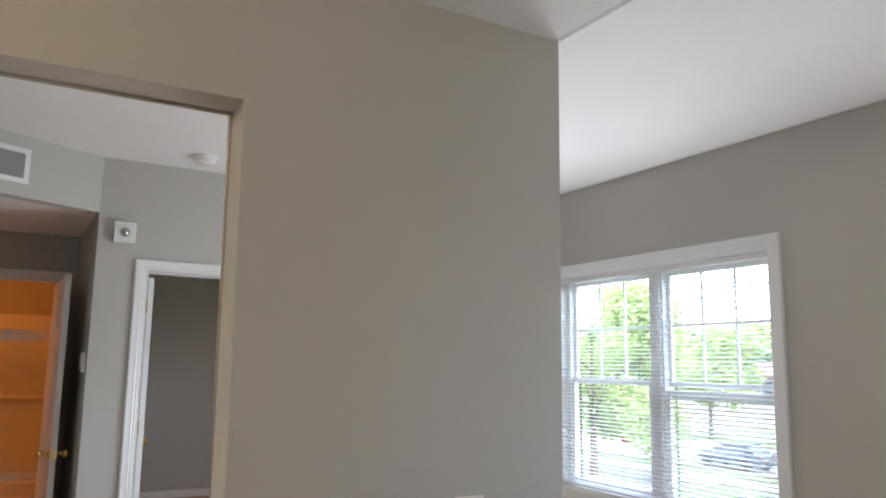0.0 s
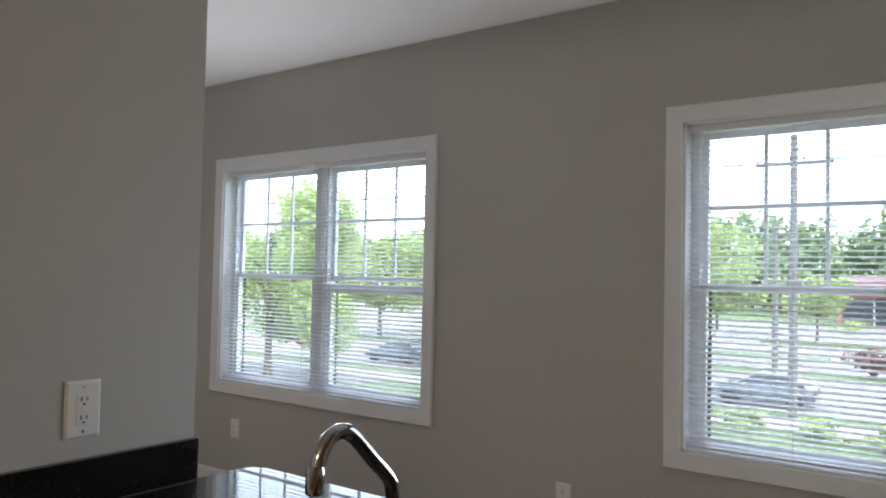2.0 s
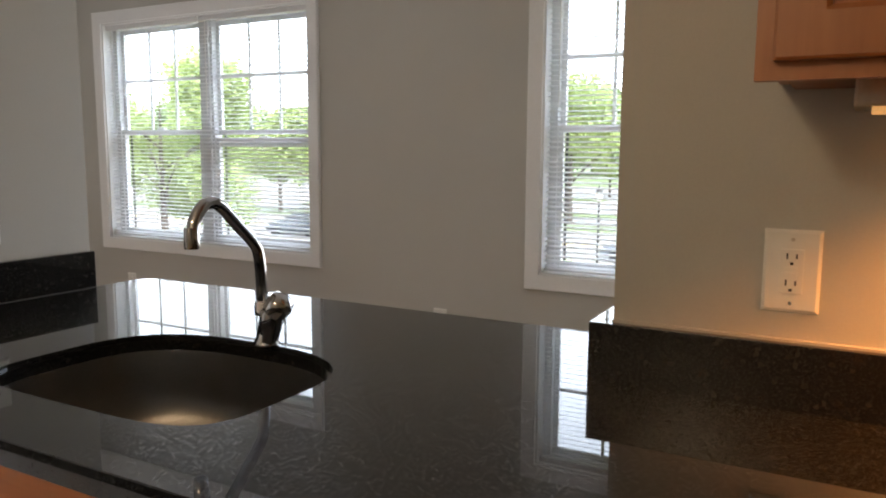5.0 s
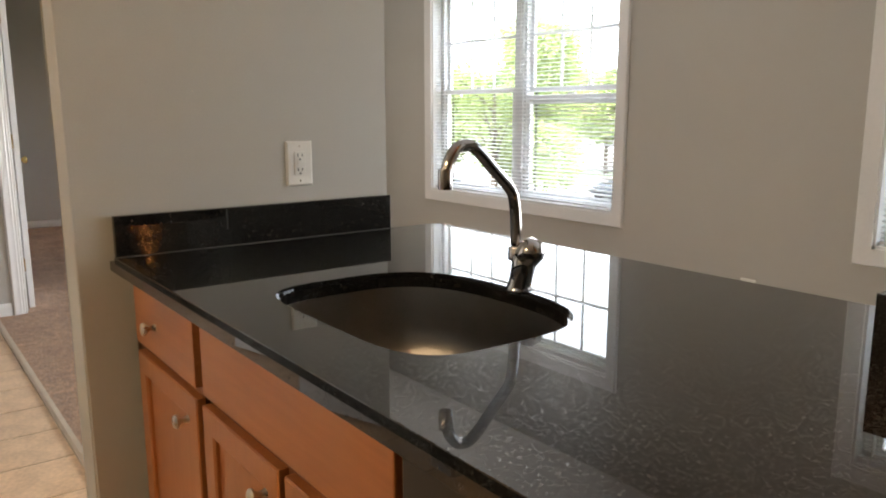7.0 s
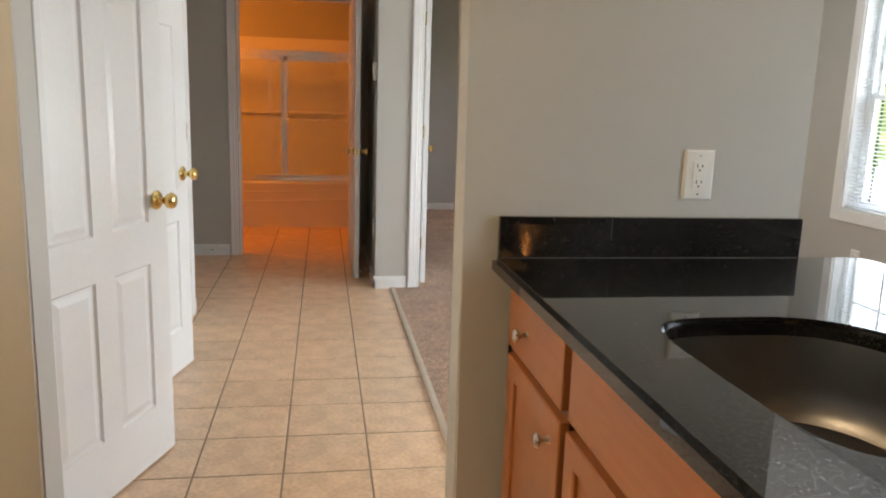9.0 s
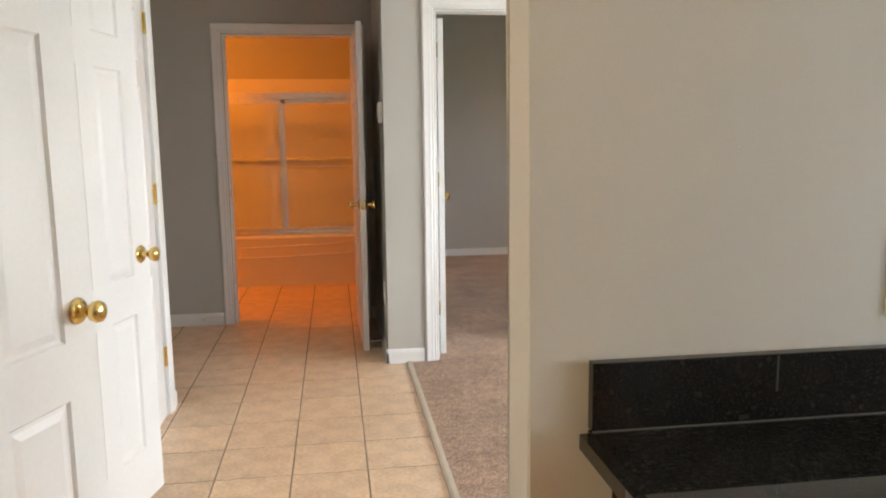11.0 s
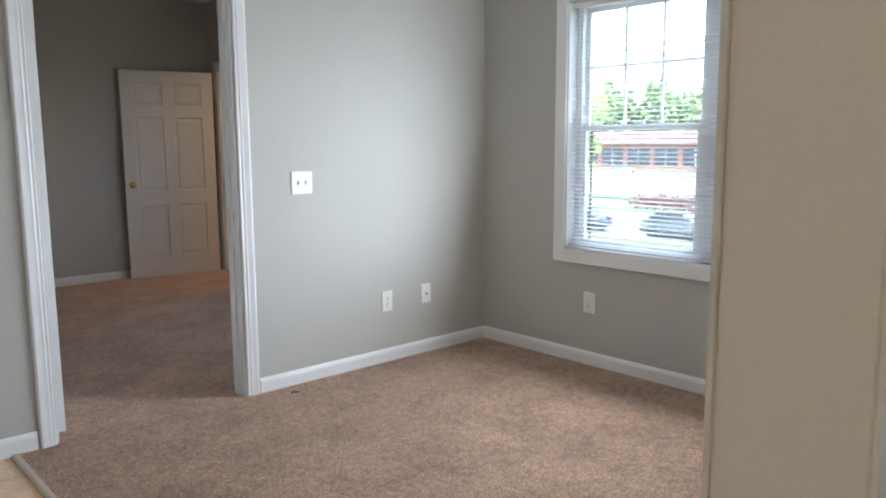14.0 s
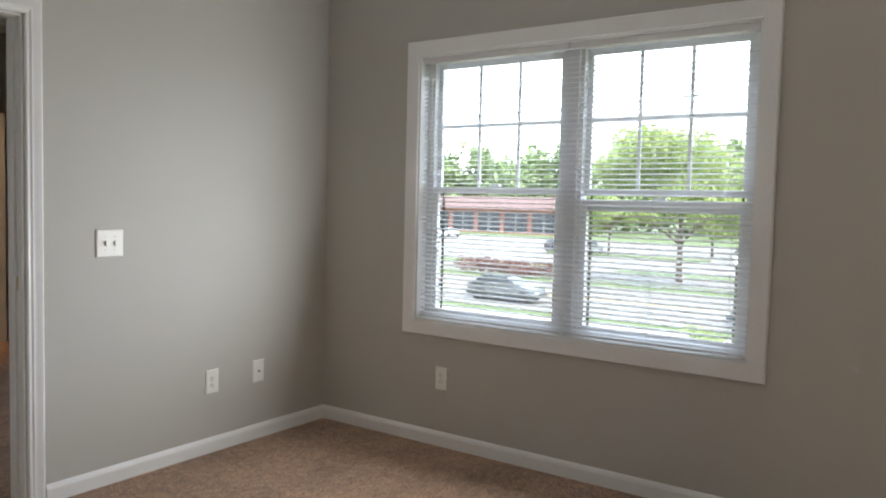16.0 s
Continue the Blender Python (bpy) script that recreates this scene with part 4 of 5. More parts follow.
tube(bm, [Vector((0, -0.012, 0.060)) + axis * q for q in (0.0, 0.012, 0.015, 0.034, 0.046, 0.054, 0.057)], 0, 22, [0.0215, 0.0215, 0.0265, 0.0275, 0.024, 0.014, 0.004])
part("handle", bm, CHROME, faucet, "chrome dome handle tilted to one side", 50)


def panel_front(name, parent, y0, y1, z0, z1, x, frame_w=0.055, flat=False):
    """A cabinet front facing -x: a flat drawer front, or a recessed-panel door."""
    bm = bmesh.new()
    if flat:
        box(bm, x - 0.019, x, y0, y1, z0, z1, bevel=0.003)
        return part(name, bm, MAPLE_FRONT, parent)
    rings = []
    for i, dx in ((0, 0), (0, 0.017), (0.003, 0.020), (frame_w - 0.006, 0.020), (frame_w, 0.016), (frame_w, 0.009)):
        rings.append([(x - dx, y0 + i, z0 + i), (x - dx, y1 - i, z0 + i), (x - dx, y1 - i, z1 - i), (x - dx, y0 + i, z1 - i)])
    ring_loft(bm, rings)
    return part(name, bm, MAPLE, parent)


def cabinet_knob(parent, y, z, x):
    bm = bmesh.new()
    lathe(bm, [(0.001, 0), (0.009, 0), (0.007, -0.004), (0.005, -0.012), (0.008, -0.018), (0.0145, -0.023), (0.0155, -0.027), (0.012, -0.031), (0.001, -0.032)], (x, y, z), "x", 18)
    part("knob", bm, NICKEL, parent, "satin nickel knob", 50)


FX = 0.097


def base_cabinet(y0, y1, label):
    d = thing("base_cabinet", label, "cabinet", None, "maple base cabinets")
    bm = bmesh.new()
    box(bm, FX, 0.70, y1 - 0.018, y1, 0.10, CT - 0.034)
    box(bm, FX, 0.66, y0, y0 + 0.018, 0.10, CT - 0.034)
    box(bm, 0.645, 0.66, y0, y1, 0.10, CT - 0.034)
    box(bm, FX, 0.66, y0, y1, 0.10, 0.118)
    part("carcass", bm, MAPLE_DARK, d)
    bm = bmesh.new()
    box(bm, FX, FX + 0.019, y0, y0 + 0.035, 0.10, CT - 0.034)
    box(bm, FX, FX + 0.019, y1 - 0.035, y1, 0.10, CT - 0.034)
    box(bm, FX, FX + 0.019, y0, y1, CT - 0.075, CT - 0.034)
    box(bm, FX, FX + 0.019, y0, y1, 0.68, 0.725)
    box(bm, FX, FX + 0.019, y0, y1, 0.10, 0.13)
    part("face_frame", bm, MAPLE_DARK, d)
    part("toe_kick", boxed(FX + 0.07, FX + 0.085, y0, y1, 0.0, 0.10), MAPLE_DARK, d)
    return d


c1 = base_cabinet(-0.512, -0.004, "maple base cabinet with one drawer above a door")
dr = panel_front("drawer_front", c1, -0.490, -0.072, 0.716, 0.860, FX, flat=True)
cabinet_knob(dr, -0.236, 0.785, FX - 0.019)
dd = panel_front("cabinet_door", c1, -0.490, -0.078, 0.12, 0.692, FX)
cabinet_knob(dd, -0.435, 0.633, FX - 0.020)
c2 = base_cabinet(-1.245, -0.514, "maple sink base cabinet with two doors below a false front")
panel_front("false_front", c2, -1.222, -0.533, 0.716, 0.862, FX, flat=True)
d1 = panel_front("cabinet_door", c2, -0.876, -0.526, 0.12, 0.692, FX)
cabinet_knob(d1, -0.825, 0.632, FX - 0.020)
d2 = panel_front("cabinet_door", c2, -1.222, -0.900, 0.12, 0.692, FX)
cabinet_knob(d2, -0.952, 0.632, FX - 0.020)
bar = thing("bar_panel", "painted panel beneath the breakfast bar", "panel")
part("panel", boxed(0.74, PR, -1.525, -0.002, 0, CT - 0.034), PAINT, bar)

dw = thing("dishwasher", "black built-in dishwasher beneath the granite counter", "dishwasher")
part("body", boxed(FX + 0.02, 0.66, -1.850, -1.252, 0.0, CT - 0.036), BLACK, dw)
part("door", boxed(FX - 0.028, FX + 0.018, -1.846, -1.256, 0.11, 0.735, bevel=0.004), BLACK, dw)
part("control_panel", boxed(FX - 0.030, FX + 0.018, -1.846, -1.256, 0.742, 0.868, bevel=0.004), BLACK, dw)
part("handle", boxed(FX - 0.050, FX - 0.028, -1.74, -1.36, 0.752, 0.772, bevel=0.004), BLACK, dw)

# wall cabinet with its lamp
uc = thing("wall_cabinet", "maple wall cabinet hung above the counter", "cabinet")
UY1, UY0, UZ = -1.771, -3.3, 1.38
bm = bmesh.new()
box(bm, 0.429, 0.727, UY0, UY1, UZ + 0.02, KC - 0.25)
part("carcass", bm, MAPLE, uc)
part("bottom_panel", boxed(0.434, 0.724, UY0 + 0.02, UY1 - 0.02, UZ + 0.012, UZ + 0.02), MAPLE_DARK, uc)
part("face_frame", boxed(0.410, 0.429, UY0, UY1, UZ, KC - 0.25), MAPLE, uc)
for i in range(2):
    ya = UY1 - 0.02 - i * 0.79
    panel_front("cabinet_door", uc, ya - 0.76, ya, UZ + 0.02, KC - 0.28, 0.410)
ul = thing("undercabinet_light", "lit strip lamp beneath the wall cabinet", "lamp")
part("housing", boxed(0.555, 0.685, -2.42, -1.87, UZ - 0.022, UZ + 0.012, bevel=0.003), NICKEL, ul)
part("diffuser", boxed(0.570, 0.670, -2.40, -1.89, UZ - 0.028, UZ - 0.021, bevel=0.002), glow_material("lamp_glow", (1.0, 0.55, 0.2), 0.15), ul, "glowing warm diffuser")

kl = thing("ceiling_light", "round flush ceiling light over the kitchen, lit", "lamp", pose(-1.95, -1.15, KC))
bm = bmesh.new()
lathe(bm, [(0.001, 0.0), (0.17, 0.0), (0.17, -0.03), (0.001, -0.03)], (0, 0, 0), "z", 28)
part("base", bm, NICKEL, kl)
# ---- bathroom ----
tub = thing("bathtub", "enamelled bathtub with a curved apron", "bathtub")
TY, TZ = 5.98, 0.47
bm = bmesh.new()
k = 24
x0, x1 = -2.29, HX - 0.002
rows = []
for z, dy in ((0.0, 0.03), (0.06, 0.03), (0.20, 0.012), (0.40, 0.0), (TZ - 0.02, -0.012), (TZ, 0.0)):
    rows.append([(x0 + (x1 - x0) * i / k, TY + dy, z) for i in range(k + 1)])
rows.append([(x, y + 0.08, TZ) for x, y, z in rows[-1]])
rows.append([(x, y + 0.05, TZ - 0.36) for x, y, z in rows[-1]])
ring_loft(bm, rows, False, False, closed=False)
box(bm, x0, x1, 6.62, 6.715, 0, TZ)
box(bm, x0, x1, TY + 0.12, 6.62, 0, 0.13)
part("shell", bm, PORCELAIN, tub, smooth=40)
for z0, amp in ((0.40, 0.035), (0.30, 0.03)):
    bm = bmesh.new()
    tube(bm, [(x0 + (x1 - x0) * i / k, TY - 0.002 + 0.012 * (0.4 - z0) / 0.2, z0 - amp * math.sin(math.pi * (i / k)) ** 1) for i in range(k + 1)], 0.006, 6)
    part("apron_rib", bm, PORCELAIN, tub)
sur = thing("tub_surround", "pale panelled tub surround", "surround")
part("back_panel", boxed(-2.29, HX, 6.70, 6.715, TZ, 1.925), PORCELAIN, sur)
part("side_panel", boxed(HX - 0.014, HX - 0.001, TY, 6.70, TZ, 1.925), PORCELAIN, sur)
part("shelf_ledge", boxed(-2.29, HX - 0.02, 6.64, 6.70, 1.13, 1.16, bevel=0.008), PORCELAIN, sur)
shd = thing("shower_door", "sliding glass tub doors in a pale aluminium frame", "shower door")
SY = TY + 0.05
part("top_track", boxed(-2.28, HX - 0.015, SY - 0.025, SY + 0.03, 1.70, 1.758, bevel=0.004), ALUMINIUM, shd)
part("bottom_track", boxed(-2.28, HX - 0.015, SY - 0.025, SY + 0.03, TZ, TZ + 0.03, bevel=0.004), ALUMINIUM, shd)
for xa, xb, yy in ((-1.75, -0.72, SY - 0.012), (-0.78, HX - 0.02, SY + 0.016)):
    bm = bmesh.new()
    box(bm, xa, xa + 0.03, yy - 0.008, yy + 0.008, TZ + 0.03, 1.70)
    box(bm, xb - 0.03, xb, yy - 0.008, yy + 0.008, TZ + 0.03, 1.70)
    box(bm, xa, xb, yy - 0.008, yy + 0.008, 1.66, 1.70)
    box(bm, xa, xb, yy - 0.008, yy + 0.008, TZ + 0.03, TZ + 0.06)
    pf = part("sliding_panel", bm, ALUMINIUM, shd)
    pn = part("pane", boxed(xa + 0.03, xb - 0.03, yy - 0.003, yy + 0.003, TZ + 0.06, 1.66), GLASS, pf, "clear glass")
    pn.visible_shadow = False
bm = bmesh.new()
tube(bm, [(-0.72, SY - 0.03, 1.09), (-0.70, SY - 0.055, 1.09), (-0.15, SY - 0.055, 1.09), (-0.13, SY - 0.03, 1.09)], 0.009, 10)
part("towel_bar", bm, ALUMINIUM, shd)

# ---- floor tiles ----
TP, TG = 0.304, 0.0062
bm = bmesh.new()
hw = (TP - TG) / 2
ring_loft(bm, [[(-s, -s, z), (s, -s, z), (s, s, z), (-s, s, z)] for s, z in ((hw, -0.006), (hw, -0.0015), (hw - 0.002, 0.0))], False, True)
TILE_MESH = mesh_of("tile", bm, TILE)
floor_ob = bpy.data.objects["floor"]
rng = random.Random(4)
for i in range(8):
    for j in range(-6, 18):
        cx, cy = TX + 0.006 - TP / 2 - i * TP, 1.013 - TP / 2 + j * TP
        if cy > TY + 0.1 or (cx < -1.45 and 0.1 < cy < 2.7):
            continue
        share("tile", TILE_MESH, floor_ob, pose(cx, cy, rng.uniform(-0.0006, 0.0006), rng.uniform(-0.1, 0.1), rng.uniform(-0.1, 0.1), 90 * rng.randrange(4)))

# ---- outdoors ----
GZ = -4.0
ASPHALT = mat("asphalt", (0.175, 0.165, 0.152), 0.85, var=0.2, scale=0.6, fine=30, bump=0.2)
GRASS = mat("lawn", (0.10, 0.14, 0.05), 0.9, var=0.4, scale=1.2, fine=40, bump=0.6, dist=0.03)
CONCRETE = mat("concrete", (0.28, 0.27, 0.25), 0.85, var=0.15, scale=1.5, fine=30, bump=0.15)
LEAF = let_through(mat("leaves", (0.27, 0.33, 0.13), 0.6, var=0.5, scale=1.0, fine=9, bump=0.0, dark=(0.23, 0.29, 0.12)), (0.44, 0.54, 0.20), 0.35)
LEAF_DARK = mat("leaves_far", (0.20, 0.27, 0.12), 0.7, var=0.5, scale=0.3, fine=4, bump=0.0, dark=(0.15, 0.21, 0.09))
LEAF_RED = mat("leaves_red", (0.17, 0.075, 0.06), 0.7, var=0.4, scale=1.0, fine=9, bump=0.0)
BARK = mat("bark", (0.11, 0.085, 0.065), 0.9, var=0.4, scale=4, fine=40, bump=0.6, dist=0.02)
POLE = mat("weathered_pole", (0.13, 0.125, 0.12), 0.85, var=0.3, scale=2, fine=25, bump=0.3, dist=0.01)
BRICK = mat("brick_wall", (0.33, 0.15, 0.115), 0.85, var=0.25, scale=2, fine=14, bump=0.2)
ROOF = mat("roof_metal", (0.20, 0.13, 0.125), 0.7, var=0.2, scale=1, fine=8, bump=0.1)
DARKGLASS = mat("dark_shop_glass", (0.03, 0.035, 0.045), 0.12, var=0.2, scale=1, bump=0)
WHITE = mat("white_sheet", (0.75, 0.75, 0.75), 0.5, var=0.06, scale=2, bump=0)
LINE = mat("road_paint", (0.72, 0.72, 0.70), 0.7, var=0.15, scale=3, bump=0)
SIGN_RED = mat("sign_red", (0.24, 0.03, 0.035), 0.45, var=0.1, scale=3, bump=0)
YELLOW = mat("yellow_paint", (0.75, 0.50, 0.05), 0.6, var=0.15, scale=3, bump=0)

structure("ground", boxed(WX + WT + 0.02, 600, -400, 400, GZ - 1.0, GZ - 0.10), GRASS, "green lawn reaching to the horizon")
structure("pavement", boxed(30.4, 32.3, -160, 220, GZ - 0.12, GZ - 0.02), CONCRETE, "pale concrete pavement beside the street")
structure("road", boxed(34.6, 47.6, -400, 400, GZ - 0.5, GZ - 0.085), ASPHALT, "grey asphalt street")
for nm, xx in (("kerb_near", 34.45), ("kerb_far", 47.6)):
    structure(nm, boxed(xx, xx + 0.15, -400, 400, GZ - 0.4, GZ), CONCRETE, "concrete kerb")
structure("verge", boxed(47.75, 51.8, -400, 400, GZ - 0.4, GZ - 0.01), GRASS, "mown grass verge")
structure("parking_lot", boxed(51.8, 109, -60, 140, GZ - 0.4, GZ - 0.04), ASPHALT, "pale asphalt parking lot")
structure("driveway", boxed(19.0, 30.4, 24.5, 44, GZ - 0.4, GZ - 0.06), ASPHALT, "asphalt driveway beside the building")
lines = bmesh.new()
for i in range(30):
    yy = -14 + i * 2.8
    for xx in (66.0, 82.0):
        box(lines, xx, xx + 5.2, yy, yy + 0.12, GZ - 0.05, GZ - 0.034)
structure("parking_lines", lines, LINE, "white painted parking lines")
structure("road_line", boxed(41.0, 41.15, -200, 200, GZ - 0.09, GZ - 0.079), YELLOW, "yellow centre line of the street")
for y0, y1, x0 in ((8, 24, 58.0), (30, 46, 58.0), (-12, 2, 58.0), (6, 16, 73.6), (22, 40, 78.0)):
    structure("planting_island", boxed(x0, x0 + 2.4, y0, y1, GZ - 0.3, GZ + 0.10, bevel=0.04), GRASS, "kerbed planting island in the parking lot")


def leaf_cloud(bm, rng, centre, radii, count, size):
    """Small leaf quads scattered in a lumpy volume."""
    lumps = [(Vector((rng.gauss(0, 0.45), rng.gauss(0, 0.45), rng.uniform(-0.6, 0.75))), rng.uniform(0.28, 0.5)) for _ in range(16)]
    for _ in range(count):
        c, r = rng.choice(lumps)
        d = Vector((rng.gauss(0, 1), rng.gauss(0, 1), rng.gauss(0, 1))).normalized() * r * rng.uniform(0.55, 1.0)
        p = c + d
        p = Vector(centre) + Vector((p.x * radii[0], p.y * radii[1], p.z * radii[2]))
        u = Vector((rng.gauss(0, 1), rng.gauss(0, 1), rng.gauss(0, 0.6))).normalized()
        v = u.cross(Vector((rng.gauss(0, 1), rng.gauss(0, 1), rng.gauss(0, 1)))).normalized()
        s = size * rng.uniform(0.6, 1.3)
        q = [bm.verts.new(p + w) for w in (-u * s, v * s * 0.55, u * s, -v * s * 0.55)]
        bm.faces.new(q)


def tree(x, y, h, r, label, leaf, seed, count=5000, size=0.22, low=0.28):
    rng = random.Random(seed)
    d = thing("tree", label, "tree", pose(x, y, GZ - 0.05), "street trees")
    bm = bmesh.new()
    tube(bm, [(0, 0, 0), (0.03, 0.02, h * 0.15), (rng.uniform(-0.1, 0.1), 0, h * 0.4), (0, rng.uniform(-0.2, 0.2), h * 0.8)], 0, 10, [h * 0.026, h * 0.02, h * 0.014, h * 0.004])
    for i in range(9):
        a, z = rng.uniform(0, 6.28), h * rng.uniform(0.25, 0.6)
        q = Vector((math.cos(a), math.sin(a), 0)) * r * rng.uniform(0.5, 0.8)
        tube(bm, [(0, 0, z), (q.x * 0.5, q.y * 0.5, z + h * 0.12), (q.x, q.y, z + h * 0.22)], 0, 6, [h * 0.009, h * 0.006, h * 0.002])
    part("trunk", bm, BARK, d)
    bm = bmesh.new()
    leaf_cloud(bm, rng, (0, 0, h * (0.5 + low / 2)), (r, r, h * (0.5 - low / 2) * 1.05), count, size)
    part("crown", bm, leaf, d, "dense green crown of small leaves")
    return d


tree(27.0, 29.8, 9.7, 4.3, "tall leafy green street tree beside the driveway", LEAF, 3, 22000, 0.15, 0.12)
tree(49.0, 41.0, 8.9, 5.0, "broad leafy green tree across the street", LEAF, 5, 11000, 0.19, 0.25)
tree(53.3, 16.9, 10.6, 5.6, "broad light-green tree at the parking lot edge", LEAF, 7, 17000, 0.19, 0.32)
tree(76.0, 11.6, 6.0, 3.0, "small light-green tree in a parking lot island", LEAF, 6, 3600, 0.2, 0.35)
tree(86.0, 23.5, 7.4, 4.2, "light-green tree beyond the parking lot", LEAF, 8, 4500, 0.26, 0.3)
tree(60.0, 62.0, 8.5, 4.6, "leafy green tree in the parking lot", LEAF, 9, 5000, 0.24, 0.22)
tree(79.5, 33.0, 7.0, 3.8, "light-green tree in a planting island", LEAF, 10, 4500, 0.24, 0.3)

rng = random.Random(21)
woods = bmesh.new()
for i in range(64):
    y = -60 + i * 4.4 + rng.uniform(-2, 2)
    x = 150 + rng.uniform(0, 26)
    h = rng.uniform(16.5, 21.0) - (2.0 if y > 105 else 0)
    leaf_cloud(woods, rng, (x, y, GZ + h * 0.5), (6.6, 6.6, h * 0.55), 1200, 0.85)
far = new("woods", mesh_of("woods", woods, LEAF_DARK))
tagged(far, "dark green belt of trees behind the shops", "trees", "", "stuff")


def shrub(x, y, r, h, leaf, label, seed, count=900):
    """A rounded shrub of many small leaves on short stems."""
    rng = random.Random(seed)
    d = thing("shrub", label, "shrub", pose(x, y, GZ - 0.02))
    bm = bmesh.new()
    for k in range(6):
        a = k * 1.05
        tube(bm, [(0, 0, 0), (math.cos(a) * r * 0.25, math.sin(a) * r * 0.25, h * 0.3), (math.cos(a) * r * 0.5, math.sin(a) * r * 0.5, h * 0.6)], 0, 5, [0.03, 0.02, 0.008])
    part("stems", bm, BARK, d)
    bm = bmesh.new()
    leaf_cloud(bm, rng, (0, 0, h * 0.52), (r, r, h * 0.55), count, 0.11)
    part("crown", bm, leaf, d)


shrub(49.9, 4.1, 1.35, 1.7, LEAF_RED, "rounded maroon shrub on the grass verge", 31, 1600)
shrub(95.0, 11.4, 2.2, 1.6, LEAF, "low rounded green shrub at the end of the parking lot", 32, 1200)
for k in range(4):
    shrub(29.2 + 0.2 * (k % 2), 1.0 + k * 2.5, 0.8, 0.7, LEAF, "low clipped green shrub beside the pavement", 40 + k, 800)
hedge = bmesh.new()
rng = random.Random(5)
for i in range(16):
    leaf_cloud(hedge, rng, (49.8 + rng.uniform(-0.4, 0.4), 25.6 + i * 0.5, GZ + 0.6), (0.8, 0.8, 0.65), 260, 0.10)
tagged(new("hedge", mesh_of("hedge", hedge, LEAF_RED)), "low reddish shrubs on the grass verge", "shrubs", "", "stuff")


def shop(x0, x1, y0, y1, h, label, bays):
    d = thing("shop_building", label, "building", pose(0, 0, 0))
    part("wall", boxed(x0, x1, y0, y1, GZ - 0.1, GZ + h), BRICK, d)
    bm = bmesh.new()
    ring_loft(bm, [[(x0 - 1.2, y0 - 0.6, GZ + h * 0.72), (x1 + 0.5, y0 - 0.6, GZ + h * 0.72), (x1 + 0.5, y1 + 0.6, GZ + h * 0.72), (x0 - 1.2, y1 + 0.6, GZ + h * 0.72)],
                   [(x0 + 0.2, y0 + 0.4, GZ + h * 1.12), (x1 - 0.5, y0 + 0.4, GZ + h * 1.12), (x1 - 0.5, y1 - 0.4, GZ + h * 1.12), (x0 + 0.2, y1 - 0.4, GZ + h * 1.12)]])
    part("roof", bm, ROOF, d)
    step = (y1 - y0) / bays
    for i in range(bays):
        a = y0 + i * step + 0.5
        win = part("window", boxed(x0 - 0.06, x0 - 0.01, a, a + step - 1.0, GZ + 0.3, GZ + h * 0.62), DARKGLASS, d, "dark shop window")
        part("frame", boxed(x0 - 0.10, x0 - 0.06, a + (step - 1.0) / 2 - 0.05, a + (step - 1.0) / 2 + 0.05, GZ + 0.3, GZ + h * 0.62), WHITE, win)


shop(126, 142, 62, 116, 6.2, "long low brick shop building with a dark hipped roof", 9)
shop(110, 128, -26, 15, 6.0, "low brick building with a dark hipped roof", 5)


def power_pole(x, y, h, label, arm=2.6, angle=0.0):
    d = thing("power_pole", label, "utility pole", pose(x, y, GZ - 0.1))
    bm = bmesh.new()
    tube(bm, [(0, 0, 0), (0, 0, h * 0.5), (0, 0, h)], 0, 12, [0.19, 0.165, 0.14])
    part("post", bm, POLE, d)
    c = part("crossarm", boxed(-0.06, 0.06, -arm / 2, arm / 2, h * 0.89, h * 0.89 + 0.12), POLE, d, m=pose(0, 0, 0, 0, 0, angle))
    for yy in (-arm / 2 + 0.1, -0.4, 0.4, arm / 2 - 0.1):
        bm = bmesh.new()
        lathe(bm, [(0.01, 0), (0.05, 0.02), (0.03, 0.06), (0.05, 0.09), (0.02, 0.14)], (0, yy, h * 0.89 + 0.12), "z", 8)
        part("insulator", bm, POLE, c)
    bm = bmesh.new()
    tube(bm, [(0.0, 0.0, h * 0.96), (-0.1, -0.35, h * 0.93), (-0.1, -0.45, h * 0.90)], 0.04, 6)
    part("bracket", bm, POLE, d)


power_pole(33.3, 5.1, 11.7, "tall weathered wooden power pole with a crossarm", 3.0, 0)
power_pole(49.2, 9.3, 9.4, "smaller wooden power pole across the street", 1.6, 10)
power_pole(33.6, 49.0, 11.7, "wooden power pole along the street", 3.0, 0)
cab = bmesh.new()
for dx, z in ((-1.1, 6.6), (-0.4, 6.6), (0.4, 6.6), (1.1, 6.6), (0.1, 3.2), (0.05, 2.7)):
    for p, q in (((33.2, -60), (33.3, 5.1)), ((33.3, 5.1), (33.6, 49.0)), ((33.6, 49.0), (34.0, 110.0))):
        pts = []
        for i in range(13):
            k = i / 12
            pts.append((p[0] + (q[0] - p[0]) * k + dx * 0.3, p[1] + (q[1] - p[1]) * k, z - 2.8 * k * (1 - k)))
        tube(cab, pts, 0.011, 4)
tagged(new("power_lines", mesh_of("power_lines", cab, RUBBER)), "sagging dark power lines along the street", "cables", "", "stuff")


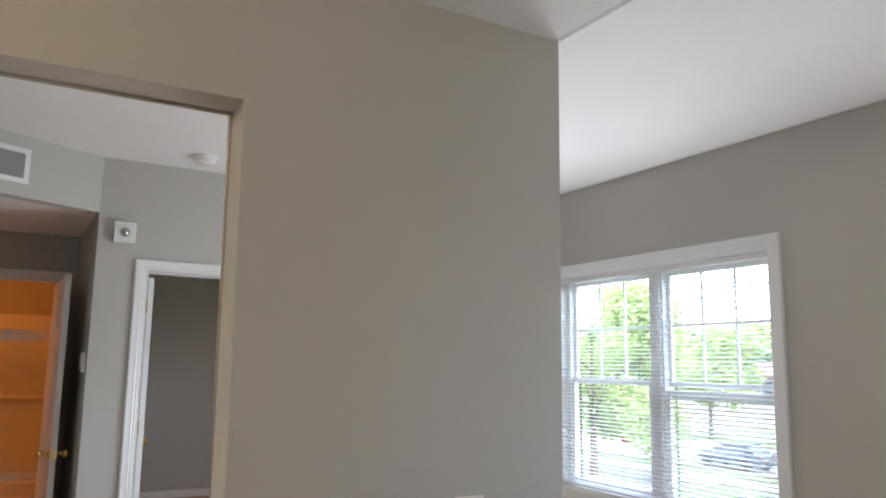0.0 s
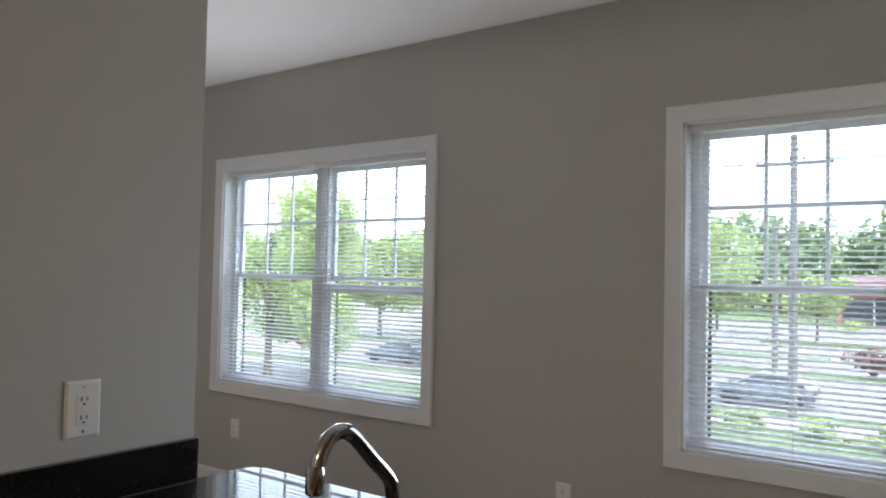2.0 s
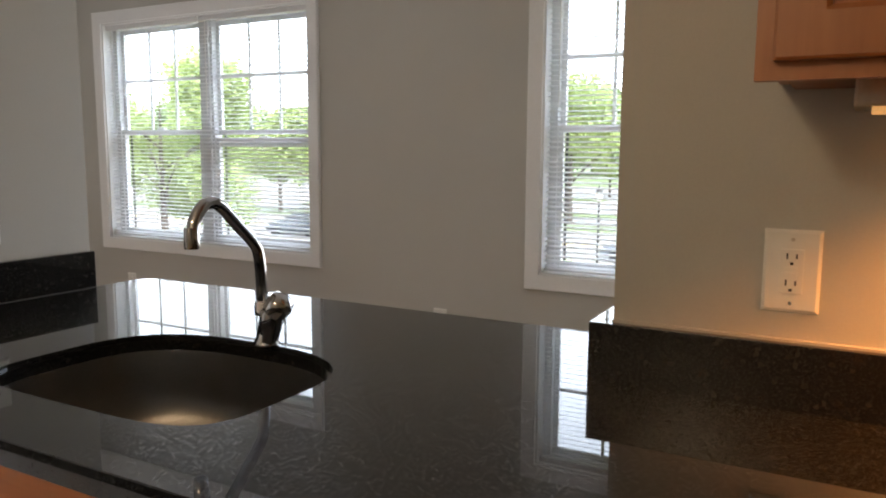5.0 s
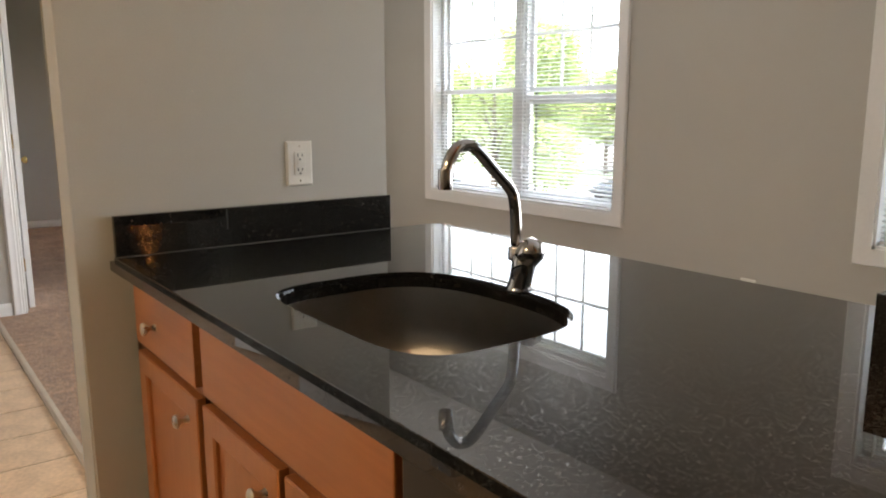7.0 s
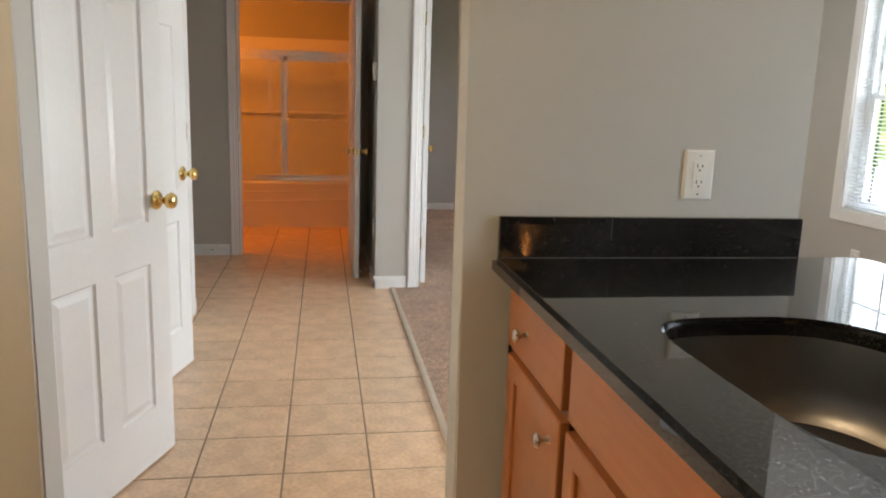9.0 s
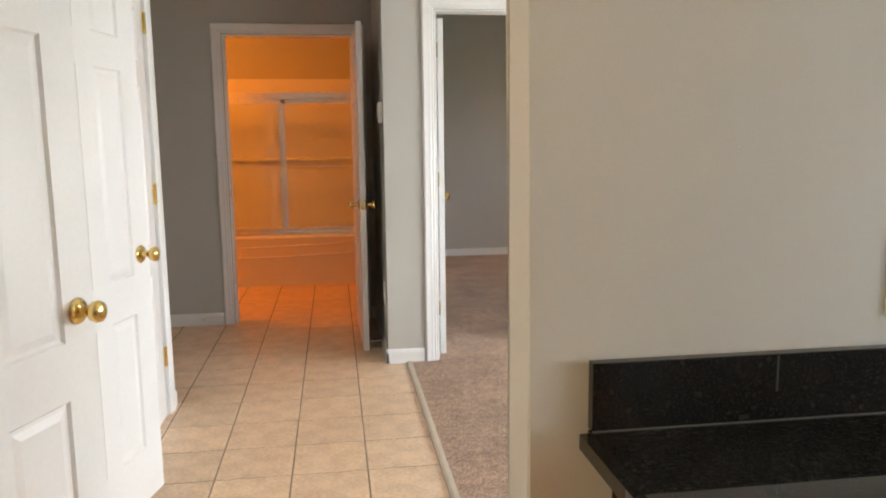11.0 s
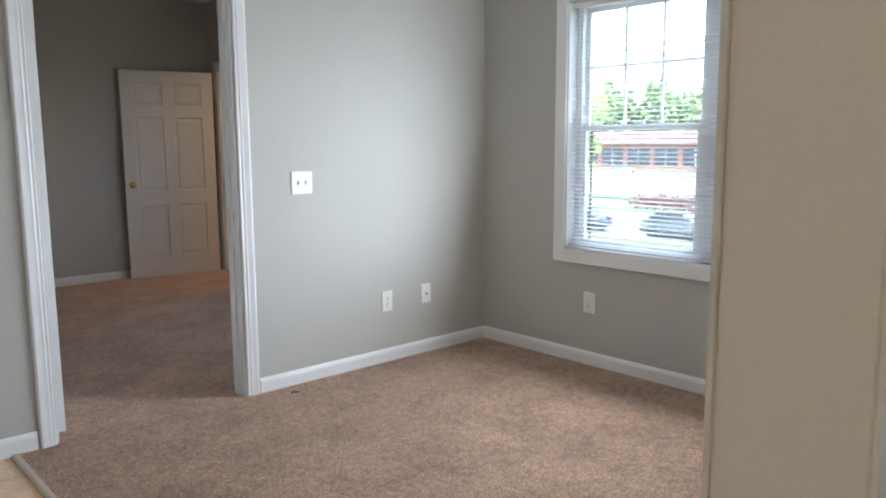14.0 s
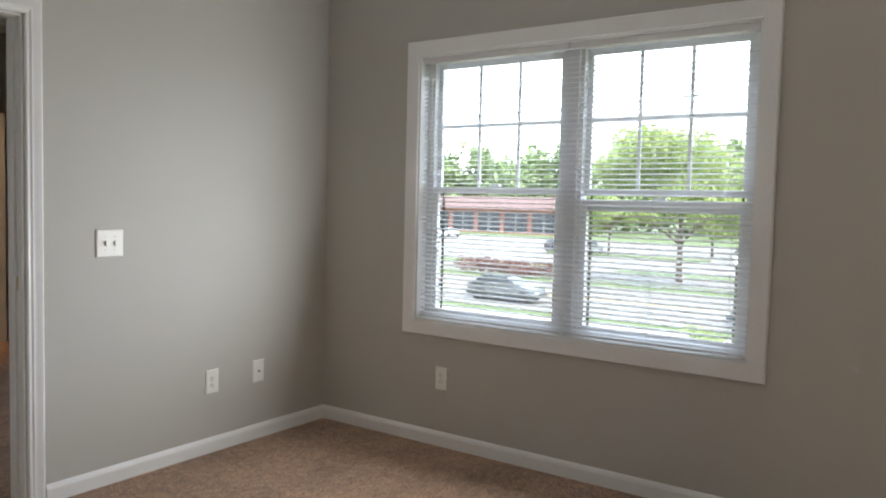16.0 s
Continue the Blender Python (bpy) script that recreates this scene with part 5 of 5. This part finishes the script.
def street_lantern(x, y, h):
    d = thing("street_lantern", "black post lantern with a glass cage beside the street", "street lamp", pose(x, y, GZ - 0.1))
    bm = bmesh.new()
    lathe(bm, [(0.001, 0), (0.14, 0), (0.12, 0.25), (0.06, 0.35), (0.045, h - 0.1), (0.06, h), (0.001, h)], (0, 0, 0), "z", 12)
    part("post", bm, RUBBER, d)
    bm = bmesh.new()
    lathe(bm, [(0.001, h), (0.10, h + 0.02), (0.17, h + 0.38), (0.001, h + 0.38)], (0, 0, 0), "z", 6)
    part("lantern_glass", bm, FROST, d, "pale glass lantern cage")
    bm = bmesh.new()
    lathe(bm, [(0.001, h + 0.38), (0.20, h + 0.38), (0.05, h + 0.55), (0.02, h + 0.65), (0.001, h + 0.66)], (0, 0, 0), "z", 6)
    part("cap", bm, RUBBER, d)


street_lantern(29.0, 7.2, 3.4)

stop_sign = thing("stop_sign", "red octagonal road sign with white rim on a steel post", "road sign", pose(29.2, 29.6, GZ - 0.06, 0, 0, 45))
bm = bmesh.new()
tube(bm, [(0, 0, 0), (0, 0, 2.15)], 0.03, 8)
part("post", bm, NICKEL, stop_sign)
for nm, rad, x0, x1, mt in (("rim", 0.40, -0.05, -0.035, WHITE), ("plate", 0.37, -0.056, -0.05, SIGN_RED)):
    bm = bmesh.new()
    ring = [(rad * math.cos(math.pi / 8 + k * math.pi / 4), 1.85 + rad * math.sin(math.pi / 8 + k * math.pi / 4)) for k in range(8)]
    ring_loft(bm, [[(x, y, z) for y, z in ring] for x in (x0, x1)])
    part(nm, bm, mt, stop_sign)


def car(x, y, turn, colour, label, s=1.0):
    paint = mat("car_paint_" + label.split()[0], colour, 0.25, 0.2, var=0.05, scale=2, bump=0, coat=0.6)
    d = thing("car", label, "car", pose(x, y, GZ - 0.085, 0, 0, turn), "parked cars")
    prof = [(-2.2, 0.35, 0.70), (-2.15, 0.30, 0.92), (-1.3, 0.28, 1.02), (-0.9, 0.28, 1.05), (0.9, 0.28, 1.0), (1.6, 0.28, 0.90), (2.15, 0.32, 0.72), (2.25, 0.40, 0.55)]
    bm = bmesh.new()
    rings = []
    for px, lo, hi in prof:
        w = 0.88 if abs(px) < 2 else 0.74
        rings.append([(px, -w, lo), (px, w, lo), (px, w * 1.02, (lo + hi) / 2), (px, w * 0.93, hi), (px, -w * 0.93, hi), (px, -w * 1.02, (lo + hi) / 2)])
    ring_loft(bm, rings)
    bmesh.ops.subdivide_edges(bm, edges=bm.edges[:], cuts=1, smooth=0.6)
    body = part("body", bm, paint, d, smooth=50)
    bm = bmesh.new()
    ring_loft(bm, [[(-1.85, -0.80, 0.98), (1.05, -0.80, 0.98), (1.05, 0.80, 0.98), (-1.85, 0.80, 0.98)], [(-1.25, -0.62, 1.42), (0.25, -0.62, 1.42), (0.25, 0.62, 1.42), (-1.25, 0.62, 1.42)]])
    part("glasshouse", bm, DARKGLASS, d, "dark tinted windows")
    part("roof", boxed(-1.28, 0.28, -0.62, 0.62, 1.41, 1.46, bevel=0.02), paint, d)
    for px in (-1.35, 1.40):
        for py in (-0.80, 0.80):
            bm = bmesh.new()
            lathe(bm, [(0.20, -0.10), (0.33, -0.10), (0.34, -0.06), (0.34, 0.06), (0.33, 0.10), (0.20, 0.10)], (px, py, 0.34), "y", 20)
            wh = part("wheel", bm, RUBBER, d, "black tyre")
            bm = bmesh.new()
            lathe(bm, [(0.001, -0.09), (0.06, -0.095), (0.20, -0.08), (0.20, 0.08), (0.06, 0.095), (0.001, 0.09)], (px, py, 0.34), "y", 14)
            part("rim", bm, NICKEL, wh, "grey alloy rim")
    for py in (-0.6, 0.6):
        part("headlight", boxed(2.10, 2.22, py - 0.16, py + 0.16, 0.58, 0.70, bevel=0.02), WHITE, d, "clear headlight")
        part("taillight", boxed(-2.22, -2.12, py - 0.14, py + 0.14, 0.72, 0.86, bevel=0.02), LEAF_RED, d, "red tail light")


car(37.0, 21.6, -86, (0.07, 0.075, 0.08), "dark grey hatchback driving on the street")
car(36.6, 28.6, 90, (0.05, 0.06, 0.08), "deep blue sedan driving on the street")
car(36.4, 6.9, 92, (0.10, 0.11, 0.13), "slate grey car on the street")
car(23.8, 31.0, 80, (0.5, 0.5, 0.5), "silver car parked in the driveway")
car(27.2, 35.0, 80, (0.55, 0.55, 0.56), "grey car parked in the driveway")
car(81, 36.0, 0, (0.5, 0.5, 0.5), "pale silver car in the parking lot")
car(84, 41.5, 0, (0.04, 0.04, 0.05), "black car in the parking lot")
car(102, 70, 0, (0.6, 0.6, 0.6), "white car in the parking lot")
